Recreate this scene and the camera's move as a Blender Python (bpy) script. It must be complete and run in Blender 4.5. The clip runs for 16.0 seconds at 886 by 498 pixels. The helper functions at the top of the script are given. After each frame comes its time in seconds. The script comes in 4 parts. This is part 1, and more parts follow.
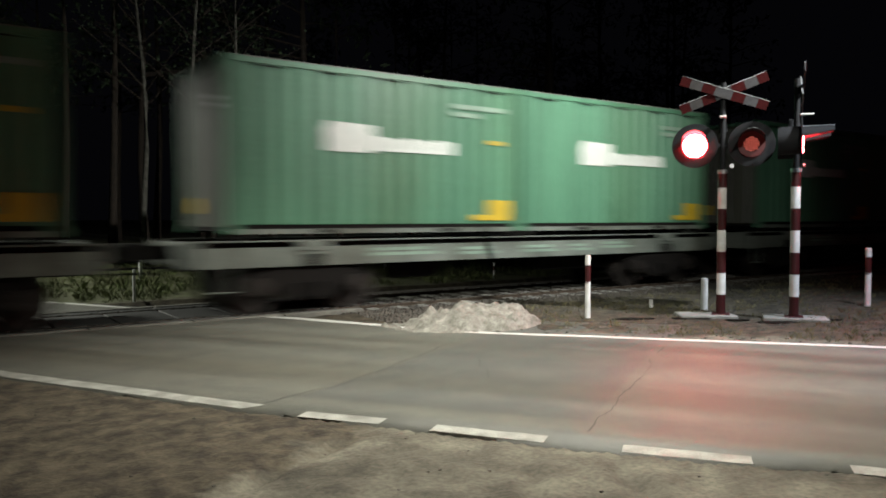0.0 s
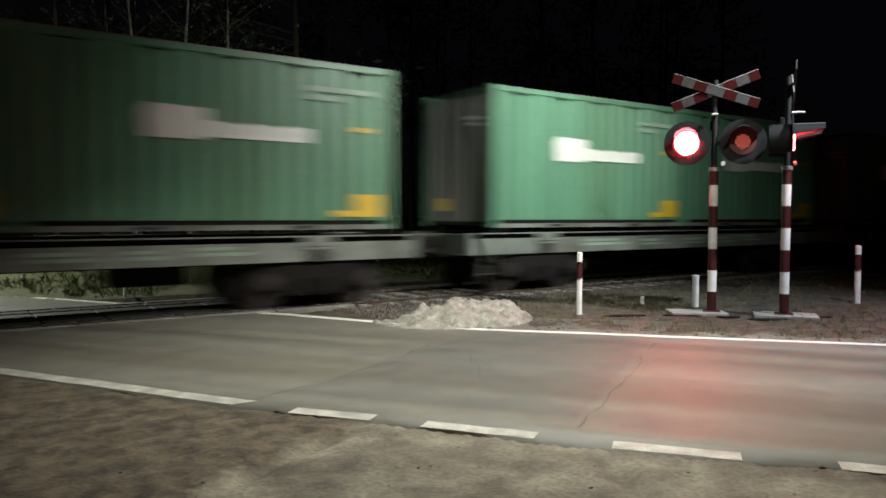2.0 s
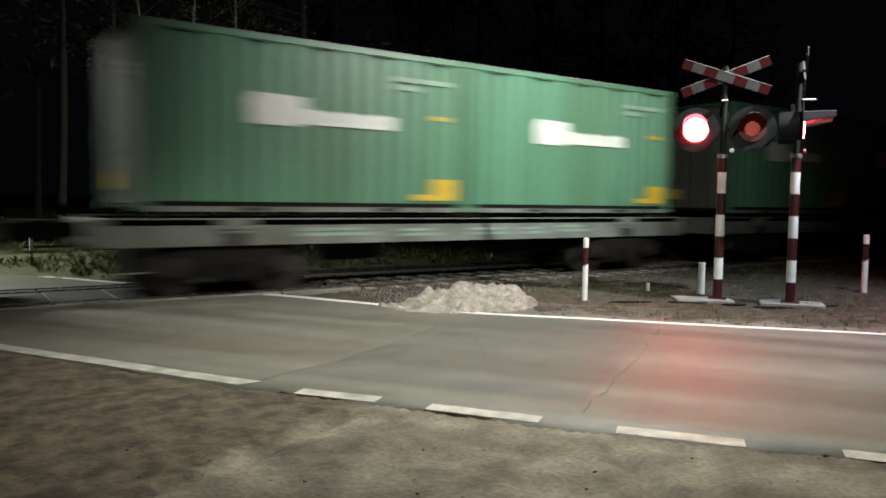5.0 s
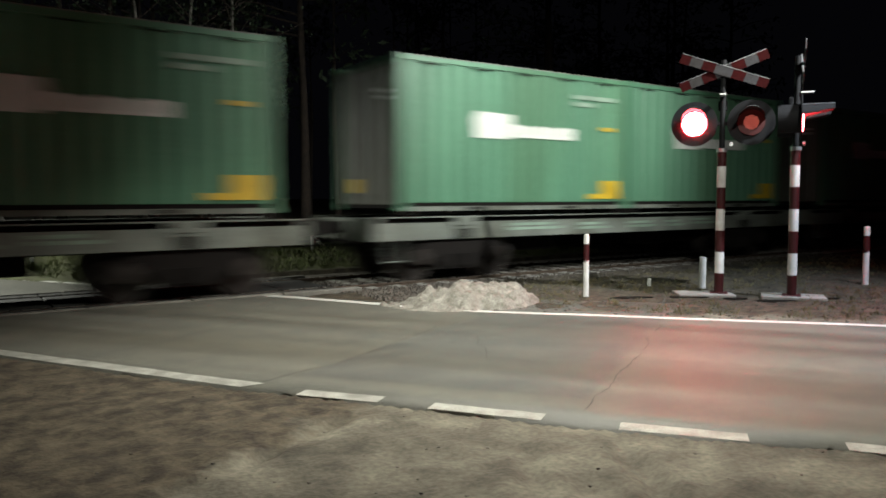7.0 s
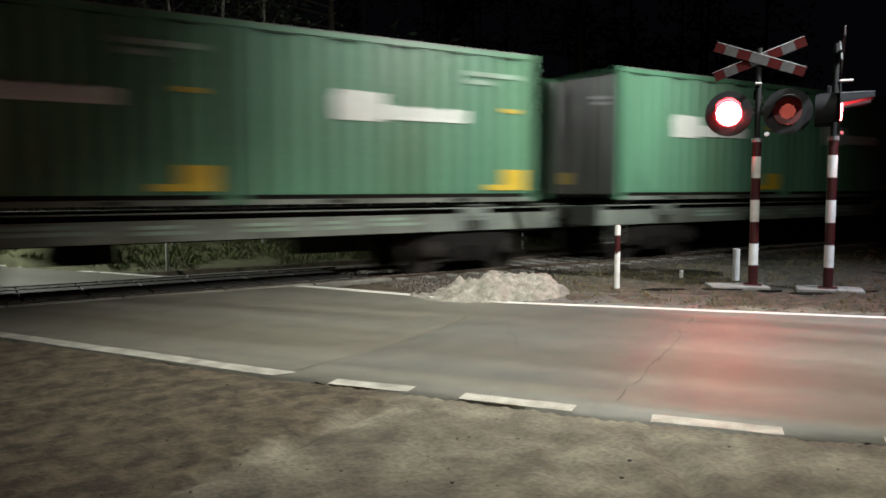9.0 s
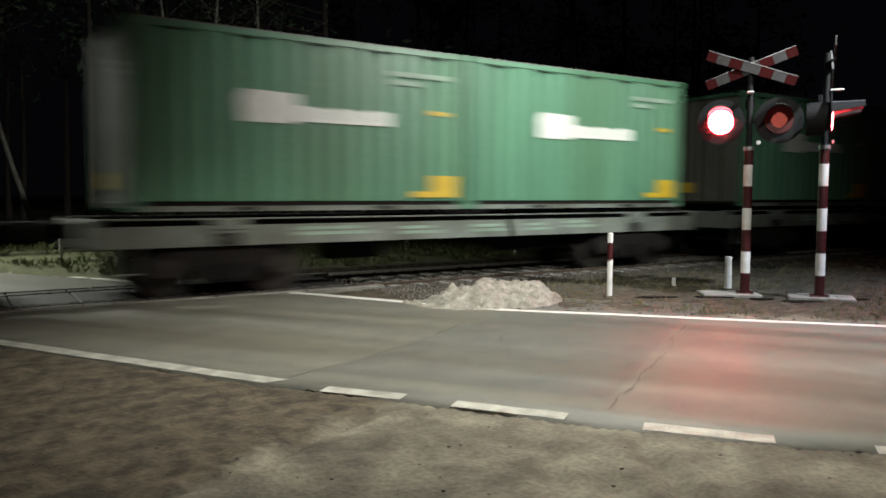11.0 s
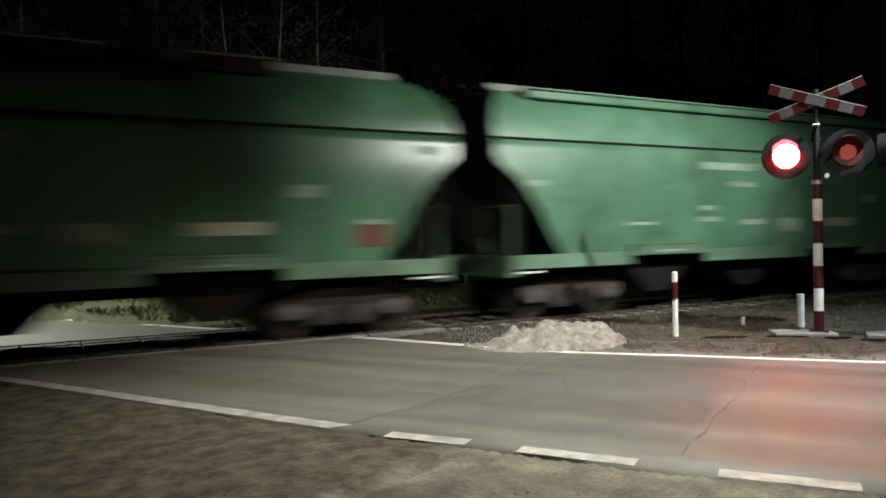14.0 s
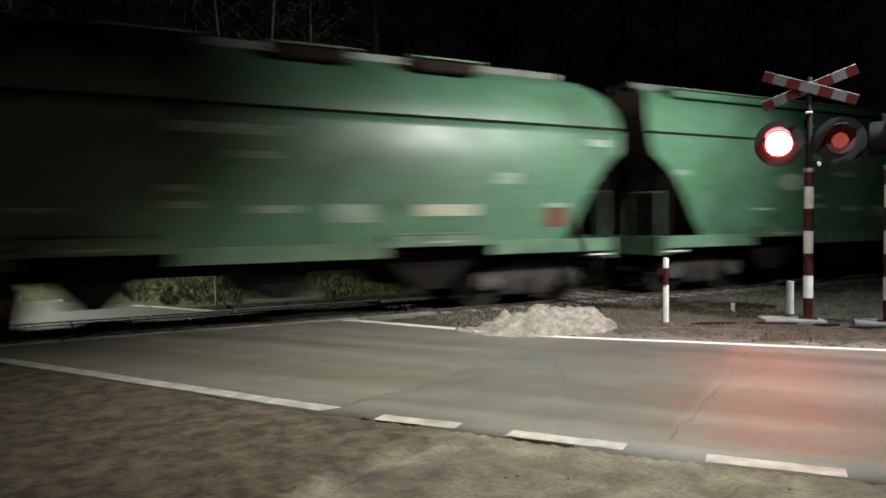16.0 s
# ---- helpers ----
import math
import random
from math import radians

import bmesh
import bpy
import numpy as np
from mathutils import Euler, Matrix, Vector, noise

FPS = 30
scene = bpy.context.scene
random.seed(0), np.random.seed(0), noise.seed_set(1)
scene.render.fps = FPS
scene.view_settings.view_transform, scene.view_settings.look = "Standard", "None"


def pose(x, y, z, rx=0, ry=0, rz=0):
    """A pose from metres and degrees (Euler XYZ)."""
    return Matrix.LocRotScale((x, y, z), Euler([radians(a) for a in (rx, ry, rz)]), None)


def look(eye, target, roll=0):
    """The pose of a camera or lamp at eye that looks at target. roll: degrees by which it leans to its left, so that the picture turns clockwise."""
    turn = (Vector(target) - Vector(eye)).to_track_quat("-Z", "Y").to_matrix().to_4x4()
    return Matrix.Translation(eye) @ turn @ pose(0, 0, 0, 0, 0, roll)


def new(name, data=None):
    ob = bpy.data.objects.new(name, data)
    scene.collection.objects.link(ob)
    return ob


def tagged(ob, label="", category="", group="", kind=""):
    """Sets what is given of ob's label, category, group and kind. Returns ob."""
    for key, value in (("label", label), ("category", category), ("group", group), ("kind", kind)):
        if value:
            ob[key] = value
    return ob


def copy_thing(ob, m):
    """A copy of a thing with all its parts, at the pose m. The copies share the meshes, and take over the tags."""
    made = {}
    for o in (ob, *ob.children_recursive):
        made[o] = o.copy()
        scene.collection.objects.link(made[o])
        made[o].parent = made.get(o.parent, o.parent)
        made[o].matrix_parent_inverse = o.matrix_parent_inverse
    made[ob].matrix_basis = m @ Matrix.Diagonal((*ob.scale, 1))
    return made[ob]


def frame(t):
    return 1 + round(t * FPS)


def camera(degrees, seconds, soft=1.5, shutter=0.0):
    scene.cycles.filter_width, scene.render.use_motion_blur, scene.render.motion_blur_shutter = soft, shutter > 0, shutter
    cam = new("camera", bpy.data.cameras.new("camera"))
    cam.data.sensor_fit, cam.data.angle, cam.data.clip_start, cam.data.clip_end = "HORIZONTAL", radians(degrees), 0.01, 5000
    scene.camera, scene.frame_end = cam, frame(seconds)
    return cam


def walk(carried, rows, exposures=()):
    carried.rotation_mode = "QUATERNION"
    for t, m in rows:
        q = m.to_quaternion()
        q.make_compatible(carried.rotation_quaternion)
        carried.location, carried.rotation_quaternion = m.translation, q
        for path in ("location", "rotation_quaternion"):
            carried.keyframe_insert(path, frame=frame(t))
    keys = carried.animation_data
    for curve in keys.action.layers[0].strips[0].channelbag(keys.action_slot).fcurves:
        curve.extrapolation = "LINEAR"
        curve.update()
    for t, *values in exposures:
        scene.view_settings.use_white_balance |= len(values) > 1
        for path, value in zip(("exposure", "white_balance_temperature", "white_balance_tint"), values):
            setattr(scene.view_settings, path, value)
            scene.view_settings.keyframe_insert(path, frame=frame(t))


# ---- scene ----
# ---------------------------------------------------------------- camera
cam = camera(61.0, 16.0, soft=1.6, shutter=0.9)
PATH = [  # seconds, eye, yaw to the left of +y, pitch, roll
    (0, -7.399, -11.824, 1.602, -34.81, -2.30, -0.07),
    (0.5, -7.391, -11.840, 1.603, -35.26, -1.87, 0.10),
    (1, -7.401, -11.829, 1.599, -35.23, -2.45, 0.12),
    (1.5, -7.394, -11.831, 1.600, -35.06, -2.54, -0.05),
    (2, -7.389, -11.828, 1.600, -35.37, -2.56, 0.12),
    (2.5, -7.393, -11.829, 1.596, -34.71, -2.91, 0.44),
    (3, -7.396, -11.830, 1.595, -34.08, -3.03, 0.37),
    (3.5, -7.394, -11.836, 1.595, -34.89, -3.06, 0.48),
    (4, -7.396, -11.831, 1.598, -35.24, -3.37, 0.22),
    (6.5, -7.393, -11.815, 1.582, -34.41, -4.00, 1.78),
    (7, -7.390, -11.820, 1.600, -34.90, -3.90, -0.10),
    (7.5, -7.399, -11.816, 1.591, -33.95, -4.47, 0.53),
    (8, -7.397, -11.814, 1.586, -33.84, -4.80, 0.78),
    (8.5, -7.399, -11.813, 1.591, -33.13, -4.64, 0.42),
    (9, -7.404, -11.818, 1.594, -32.67, -4.55, -0.14),
    (11.5, -7.392, -11.814, 1.597, -33.71, -3.72, 0.36),
    (12, -7.392, -11.819, 1.602, -34.97, -3.32, 0.85),
    (12.5, -7.427, -11.793, 1.597, -30.40, -1.63, 0.43),
    (13, -7.417, -11.795, 1.612, -29.04, 0.28, 0.11),
    (13.5, -7.411, -11.812, 1.603, -28.38, 0.13, -0.42),
    (14, -7.407, -11.798, 1.601, -28.76, -0.76, -1.22),
    (14.5, -7.400, -11.811, 1.614, -27.99, -0.53, -0.55),
    (15, -7.401, -11.804, 1.614, -29.02, -1.16, -0.87),
    (15.5, -7.401, -11.800, 1.610, -29.00, -1.72, -0.94),
    (16, -7.408, -11.797, 1.610, -29.33, -2.04, -0.64),
]


def eye_pose(x, y, z, yaw, pitch, roll):
    a, b = radians(yaw), radians(pitch)
    way = Vector((-math.sin(a) * math.cos(b), math.cos(a) * math.cos(b), math.sin(b)))
    return look((x, y, z), Vector((x, y, z)) + way, roll)


walk(cam, [(t, eye_pose(*v)) for t, *v in PATH])

# ---------------------------------------------------------------- night sky and lamps
world = bpy.data.worlds.new("night_sky")
scene.world = world
world.use_nodes = True
world.node_tree.nodes["Background"].inputs[0].default_value = (0.30, 0.30, 0.42, 1)
world.node_tree.nodes["Background"].inputs[1].default_value = 0.004
scene.view_settings.exposure = 0.0


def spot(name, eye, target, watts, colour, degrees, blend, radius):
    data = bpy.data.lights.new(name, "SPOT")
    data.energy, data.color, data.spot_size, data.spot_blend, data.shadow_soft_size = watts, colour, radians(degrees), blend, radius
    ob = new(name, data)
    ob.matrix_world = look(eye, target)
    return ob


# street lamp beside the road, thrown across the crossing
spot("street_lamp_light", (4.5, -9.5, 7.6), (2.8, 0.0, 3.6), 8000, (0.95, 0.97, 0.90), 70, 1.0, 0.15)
# fill spot added at the same lamp to brighten verge and road
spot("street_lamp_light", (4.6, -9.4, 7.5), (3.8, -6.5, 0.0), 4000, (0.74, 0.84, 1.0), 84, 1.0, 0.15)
# unseen fill spot added over the junction to brighten road and soil
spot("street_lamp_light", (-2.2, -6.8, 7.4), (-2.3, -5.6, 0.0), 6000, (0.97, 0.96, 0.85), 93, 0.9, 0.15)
# unseen fill spot added by the side road to brighten train sides and ends
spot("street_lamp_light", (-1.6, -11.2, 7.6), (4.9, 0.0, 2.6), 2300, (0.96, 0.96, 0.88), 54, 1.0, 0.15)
# unseen fill spot over the road beyond, added for a waiting car's headlights
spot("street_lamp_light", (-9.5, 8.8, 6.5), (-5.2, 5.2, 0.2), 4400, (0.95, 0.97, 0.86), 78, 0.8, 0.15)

# ---------------------------------------------------------------- materials


def material(name, colour, rough=0.7, metal=0.0, vary=0.25, scale=6.0, fine=60.0, bump=0.15, second=None, stains=0.0, per_object=0.0, streak=False, spec=0.5, along=False):
    """A surface with two scales of variation, relief and stains."""
    m = bpy.data.materials.new(name)
    m.use_nodes = True
    nt = m.node_tree
    n, link = nt.nodes, nt.links.new
    bsdf = n["Principled BSDF"]
    bsdf.inputs["Metallic"].default_value = metal
    bsdf.inputs["Specular IOR Level"].default_value = spec
    co = n.new("ShaderNodeTexCoord")
    mp = n.new("ShaderNodeMapping")
    link(co.outputs["Object"], mp.inputs[0])
    if streak:
        mp.inputs["Scale"].default_value = (1.0, 1.0, 0.12)
    if along:
        # wear drawn out along the road
        turn = n.new("ShaderNodeMapping")
        turn.inputs["Rotation"].default_value = (0, 0, radians(56))
        link(co.outputs["Object"], turn.inputs[0])
        link(turn.outputs[0], mp.inputs[0])
        mp.inputs["Scale"].default_value = (0.16, 2.6, 1.0)
    big = n.new("ShaderNodeTexNoise")
    big.inputs["Scale"].default_value, big.inputs["Detail"].default_value = scale, 6
    small = n.new("ShaderNodeTexNoise")
    small.inputs["Scale"].default_value, small.inputs["Detail"].default_value = fine, 4
    link(mp.outputs[0], big.inputs["Vector"])
    link(co.outputs["Object"], small.inputs["Vector"])
    ramp = n.new("ShaderNodeValToRGB")
    c = Vector(colour)
    d = Vector(second) if second else c * (1 - vary * 1.6)
    ramp.color_ramp.elements[0].position, ramp.color_ramp.elements[1].position = 0.32, 0.68
    ramp.color_ramp.elements[0].color, ramp.color_ramp.elements[1].color = (*d, 1), (*c, 1)
    link(big.outputs["Fac"], ramp.inputs[0])
    mix = n.new("ShaderNodeMix")
    mix.data_type, mix.blend_type = "RGBA", "MULTIPLY"
    grain = n.new("ShaderNodeValToRGB")
    grain.color_ramp.elements[0].position, grain.color_ramp.elements[1].position = 0.3, 0.65
    low = 1 - vary
    grain.color_ramp.elements[0].color, grain.color_ramp.elements[1].color = (low, low, low, 1), (1, 1, 1, 1)
    link(small.outputs["Fac"], grain.inputs[0])
    mix.inputs["Factor"].default_value = 1.0
    link(ramp.outputs[0], mix.inputs["A"])
    link(grain.outputs[0], mix.inputs["B"])
    last = mix.outputs["Result"]
    if stains:
        blot = n.new("ShaderNodeTexNoise")
        blot.inputs["Scale"].default_value, blot.inputs["Detail"].default_value = scale * 0.35, 8
        blot.inputs["Distortion"].default_value = 0.6
        link(mp.outputs[0], blot.inputs["Vector"])
        cut = n.new("ShaderNodeValToRGB")
        cut.color_ramp.elements[0].position, cut.color_ramp.elements[1].position = 0.48, 0.66
        s = 1 - stains
        cut.color_ramp.elements[0].color, cut.color_ramp.elements[1].color = (1, 1, 1, 1), (s, s * 0.95, s * 0.88, 1)
        link(blot.outputs["Fac"], cut.inputs[0])
        mx = n.new("ShaderNodeMix")
        mx.data_type, mx.blend_type = "RGBA", "MULTIPLY"
        mx.inputs["Factor"].default_value = 1.0
        link(last, mx.inputs["A"])
        link(cut.outputs[0], mx.inputs["B"])
        last = mx.outputs["Result"]
    if along:
        mott = n.new("ShaderNodeTexNoise")
        mott.inputs["Scale"].default_value, mott.inputs["Detail"].default_value, mott.inputs["Roughness"].default_value = 2.4, 10, 0.72
        link(co.outputs["Object"], mott.inputs["Vector"])
        tone = n.new("ShaderNodeValToRGB")
        tone.color_ramp.elements[0].position, tone.color_ramp.elements[1].position = 0.33, 0.66
        tone.color_ramp.elements[0].color, tone.color_ramp.elements[1].color = (0.74, 0.75, 0.78, 1), (1.08, 1.07, 1.03, 1)
        link(mott.outputs["Fac"], tone.inputs[0])
        mm = n.new("ShaderNodeMix")
        mm.data_type, mm.blend_type = "RGBA", "MULTIPLY"
        mm.inputs["Factor"].default_value = 1.0
        link(last, mm.inputs["A"])
        link(tone.outputs[0], mm.inputs["B"])
        last = mm.outputs["Result"]
    if per_object:
        info = n.new("ShaderNodeObjectInfo")
        hsv = n.new("ShaderNodeHueSaturation")
        rng = n.new("ShaderNodeMapRange")
        rng.inputs["To Min"].default_value, rng.inputs["To Max"].default_value = 1 - per_object, 1 + per_object
        link(info.outputs["Random"], rng.inputs["Value"])
        link(rng.outputs[0], hsv.inputs["Value"])
        link(last, hsv.inputs["Color"])
        last = hsv.outputs[0]
    link(last, bsdf.inputs["Base Color"])
    rr = n.new("ShaderNodeMapRange")
    rr.inputs["To Min"].default_value, rr.inputs["To Max"].default_value = max(0.05, rough - 0.12), min(1.0, rough + 0.12)
    link(big.outputs["Fac"], rr.inputs["Value"])
    link(rr.outputs[0], bsdf.inputs["Roughness"])
    if bump:
        bp = n.new("ShaderNodeBump")
        bp.inputs["Strength"].default_value, bp.inputs["Distance"].default_value = bump, 0.02
        link(small.outputs["Fac"], bp.inputs["Height"])
        link(bp.outputs[0], bsdf.inputs["Normal"])
    return m


def glowing(name, colour, strength, base=(0.3, 0.01, 0.01)):
    m = bpy.data.materials.new(name)
    m.use_nodes = True
    b = m.node_tree.nodes["Principled BSDF"]
    b.inputs["Base Color"].default_value = (*base, 1)
    b.inputs["Emission Color"].default_value = (*colour, 1)
    b.inputs["Emission Strength"].default_value = strength
    return m


M = dict(
    container=material("green_container_paint", (0.105, 0.27, 0.165), 0.48, vary=0.2, scale=1.5, fine=14, bump=0.04, stains=0.14, streak=True),
    hopper=material("green_wagon_paint", (0.058, 0.185, 0.095), 0.34, vary=0.2, scale=1.3, fine=9, bump=0.05, stains=0.4, second=(0.085, 0.20, 0.125), streak=True),
    hopper_pale=material("weathered_green_wagon_paint", (0.068, 0.172, 0.098), 0.42, vary=0.25, scale=1.5, fine=7, bump=0.05, stains=0.45, second=(0.10, 0.20, 0.135)),
    grime=material("dark_brown_steel", (0.026, 0.017, 0.014), 0.85, vary=0.35, scale=3, fine=20, bump=0.1, spec=0.2),
    door=material("weathered_grey_door_paint", (0.145, 0.15, 0.12), 0.6, vary=0.3, scale=2.2, fine=20, bump=0.06, stains=0.4, streak=True),
    bogie=material("dusty_brown_cast_steel", (0.055, 0.042, 0.036), 0.7, vary=0.35, scale=5, fine=30, bump=0.2, stains=0.4),
    # highlights on the axle boxes are put into this pale colour
    axle=material("highlit_axle_box", (0.17, 0.155, 0.145), 0.5, 0.3, vary=0.3, scale=9, fine=40, bump=0.1),
    lawn=material("green_roadside_grass", (0.13, 0.165, 0.055), 0.9, vary=0.4, scale=2.5, fine=20, bump=0.1, second=(0.085, 0.085, 0.035)),
    sill=material("grey_sill_paint", (0.20, 0.225, 0.195), 0.6, vary=0.28, scale=2.0, fine=22, bump=0.06, stains=0.4),
    hopper_sill=material("pale_green_sill_paint", (0.13, 0.235, 0.15), 0.55, vary=0.25, scale=2.0, fine=22, bump=0.06, stains=0.35),
    # grimy underframe black, also used for recesses that are only shaded
    black=material("underframe_grime_and_shade", (0.014, 0.012, 0.011), 0.9, vary=0.3, scale=5, fine=40, bump=0.2, spec=0.15),
    steel=material("worn_wheel_steel", (0.05, 0.042, 0.037), 0.55, 0.6, vary=0.3, scale=9, fine=50, bump=0.1),
    rail=material("rusty_rail_steel", (0.16, 0.12, 0.09), 0.5, 0.5, vary=0.3, scale=7, fine=60, bump=0.1),
    railtop=material("polished_rail_head", (0.5, 0.48, 0.45), 0.28, 1.0, vary=0.1, scale=5, fine=80, bump=0.03),
    white=material("white_marking_paint", (0.72, 0.74, 0.70), 0.5, vary=0.12, scale=4, fine=30, bump=0.02),
    cream=material("faded_cream_marking", (0.55, 0.58, 0.45), 0.6, vary=0.3, scale=4, fine=18, bump=0.02),
    fade=material("faded_pale_marking", (0.30, 0.42, 0.33), 0.6, vary=0.3, scale=4, fine=18, bump=0.02),
    yellow=material("yellow_label", (0.62, 0.42, 0.03), 0.5, vary=0.15, scale=4, fine=30, bump=0.02),
    rust=material("brown_rust_patch", (0.17, 0.06, 0.035), 0.8, vary=0.3, scale=5, fine=30, bump=0.1),
    asphalt=material("worn_grey_asphalt", (0.168, 0.166, 0.142), 0.52, vary=0.28, scale=0.62, fine=130, bump=0.3, second=(0.104, 0.101, 0.086), stains=0.25, along=True),
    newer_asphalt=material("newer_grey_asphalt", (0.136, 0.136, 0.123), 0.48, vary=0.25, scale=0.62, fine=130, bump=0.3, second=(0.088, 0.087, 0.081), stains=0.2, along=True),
    patch=material("dark_asphalt_repair", (0.112, 0.110, 0.100), 0.8, vary=0.3, scale=0.9, fine=130, bump=0.35),
    line=material("worn_road_paint", (0.40, 0.40, 0.36), 0.65, vary=0.3, scale=5, fine=70, bump=0.15, second=(0.20, 0.197, 0.175)),
    fresh_line=material("white_road_paint", (0.66, 0.66, 0.62), 0.6, vary=0.15, scale=5, fine=70, bump=0.1),
    rubber=material("black_rubber_panel", (0.03, 0.03, 0.028), 0.7, vary=0.3, scale=6, fine=60, bump=0.2, per_object=0.2),
    concrete=material("weathered_concrete", (0.34, 0.33, 0.30), 0.85, vary=0.25, scale=3, fine=60, bump=0.3, stains=0.3, per_object=0.1),
    beam=material("dusty_grey_concrete", (0.22, 0.212, 0.185), 0.85, vary=0.3, scale=3, fine=60, bump=0.3, stains=0.4, per_object=0.12),
    sand=material("pale_sand", (0.33, 0.315, 0.275), 0.95, vary=0.4, scale=9, fine=45, bump=0.7, second=(0.16, 0.148, 0.122)),
    black_verge=material("black_verge_patch", (0.014, 0.011, 0.008), 0.95, vary=0.4, scale=6, fine=40, bump=0.5, spec=0.1),
    stone=material("grey_ballast_stone", (0.125, 0.110, 0.092), 0.9, vary=0.35, scale=3, fine=25, bump=0.3),
    grass=material("dry_brown_grass", (0.20, 0.16, 0.085), 0.9, vary=0.4, scale=2.5, fine=20, bump=0.1, second=(0.10, 0.10, 0.045)),
    mastw=material("white_mast_enamel", (0.74, 0.74, 0.72), 0.45, vary=0.12, scale=6, fine=40, bump=0.04, stains=0.2),
    # weak grazing light on the sign is put into these two dark colours
    signw=material("stained_shaded_sheeting", (0.062, 0.06, 0.062), 0.85, vary=0.2, scale=6, fine=40, bump=0.04, stains=0.3, spec=0.05),
    signr=material("shaded_red_sheeting", (0.035, 0.005, 0.005), 0.85, vary=0.2, scale=6, fine=40, bump=0.04, spec=0.05),
    mastr=material("red_mast_enamel", (0.05, 0.005, 0.006), 0.45, vary=0.2, scale=6, fine=40, bump=0.04),
    dark=material("black_signal_enamel", (0.010, 0.010, 0.011), 0.7, vary=0.2, scale=6, fine=40, bump=0.03, spec=0.2),
    galv=material("galvanised_steel", (0.5, 0.51, 0.52), 0.4, 0.8, vary=0.15, scale=8, fine=40, bump=0.05),
    bark=material("brown_pine_bark", (0.045, 0.031, 0.022), 0.95, vary=0.4, scale=5, fine=25, bump=0.6),
    birch=material("pale_birch_bark", (0.14, 0.133, 0.115), 0.85, vary=0.35, scale=5, fine=16, bump=0.3, second=(0.05, 0.044, 0.036)),
    needle=material("dark_pine_needles", (0.035, 0.06, 0.025), 0.8, vary=0.35, scale=3, fine=12, bump=0.0),
    lamp_on=glowing("lit_red_lens", (1.0, 0.032, 0.040), 290.0),
    lamp_off=glowing("dim_red_lens", (1.0, 0.05, 0.03), 0.01, (0.05, 0.006, 0.006)),
    led=glowing("glowing_red_diode", (1.0, 0.20, 0.14), 0.8),
)


def ground_material():
    """Sandy side road between dark earth on the one side and the brown verge along the track on the other."""
    m = material("trodden_soil", (0.200, 0.186, 0.142), 0.95, vary=0.38, scale=3.0, fine=26, bump=0.6, second=(0.084, 0.075, 0.055), stains=0.66)
    nt = m.node_tree
    n, link = nt.nodes, nt.links.new
    bsdf = n["Principled BSDF"]
    sandy = bsdf.inputs["Base Color"].links[0].from_socket
    co = next(k for k in n if k.type == "TEX_COORD")
    cut = n.new("ShaderNodeSeparateXYZ")
    link(co.outputs["Object"], cut.inputs[0])

    def plane(a, b, c):
        x = n.new("ShaderNodeMath")
        x.operation, x.inputs[1].default_value, x.inputs[2].default_value = "MULTIPLY_ADD", a, c
        y = n.new("ShaderNodeMath")
        y.operation, y.inputs[1].default_value = "MULTIPLY_ADD", b
        link(cut.outputs["X"], x.inputs[0])
        link(cut.outputs["Y"], y.inputs[0])
        link(x.outputs[0], y.inputs[2])
        return y.outputs[0]

    both = n.new("ShaderNodeMath")
    both.operation = "MAXIMUM"
    link(plane(-0.45, 0.893, 4.02), both.inputs[0])  # dark earth beside the side road
    link(plane(0.755, 0.656, 2.5), both.inputs[1])  # verge beyond the main road
    ragged = n.new("ShaderNodeTexNoise")
    ragged.inputs["Scale"].default_value, ragged.inputs["Detail"].default_value = 1.6, 8
    ragged.inputs["Roughness"].default_value = 0.65
    link(co.outputs["Object"], ragged.inputs["Vector"])
    add = n.new("ShaderNodeMath")
    add.operation, add.inputs[1].default_value = "MULTIPLY_ADD", 1.6
    link(ragged.outputs["Fac"], add.inputs[0])
    link(both.outputs[0], add.inputs[2])
    edge = n.new("ShaderNodeMapRange")
    edge.inputs["From Min"].default_value, edge.inputs["From Max"].default_value = 0.68, 0.98
    link(add.outputs[0], edge.inputs["Value"])
    earth = n.new("ShaderNodeValToRGB")
    earth.color_ramp.elements[0].position, earth.color_ramp.elements[1].position = 0.40, 0.62
    earth.color_ramp.elements[0].color, earth.color_ramp.elements[1].color = (0.018, 0.013, 0.007, 1), (0.078, 0.063, 0.040, 1)
    clod = n.new("ShaderNodeTexNoise")
    clod.inputs["Scale"].default_value, clod.inputs["Detail"].default_value, clod.inputs["Roughness"].default_value = 4.5, 9, 0.7
    link(co.outputs["Object"], clod.inputs["Vector"])
    link(clod.outputs["Fac"], earth.inputs[0])
    mix = n.new("ShaderNodeMix")
    mix.data_type = "RGBA"
    link(edge.outputs[0], mix.inputs["Factor"])
    link(sandy, mix.inputs["A"])
    link(earth.outputs[0], mix.inputs["B"])
    green = n.new("ShaderNodeValToRGB")
    green.color_ramp.elements[0].position, green.color_ramp.elements[1].position = 0.36, 0.66
    green.color_ramp.elements[0].color, green.color_ramp.elements[1].color = (0.040, 0.036, 0.018, 1), (0.085, 0.10, 0.038, 1)
    link(clod.outputs["Fac"], green.inputs[0])
    beyond = n.new("ShaderNodeMapRange")
    beyond.inputs["From Min"].default_value, beyond.inputs["From Max"].default_value = -0.3, 0.3
    link(plane(0.0, 1.0, -3.7), beyond.inputs["Value"])
    last = n.new("ShaderNodeMix")
    last.data_type = "RGBA"
    link(beyond.outputs[0], last.inputs["Factor"])
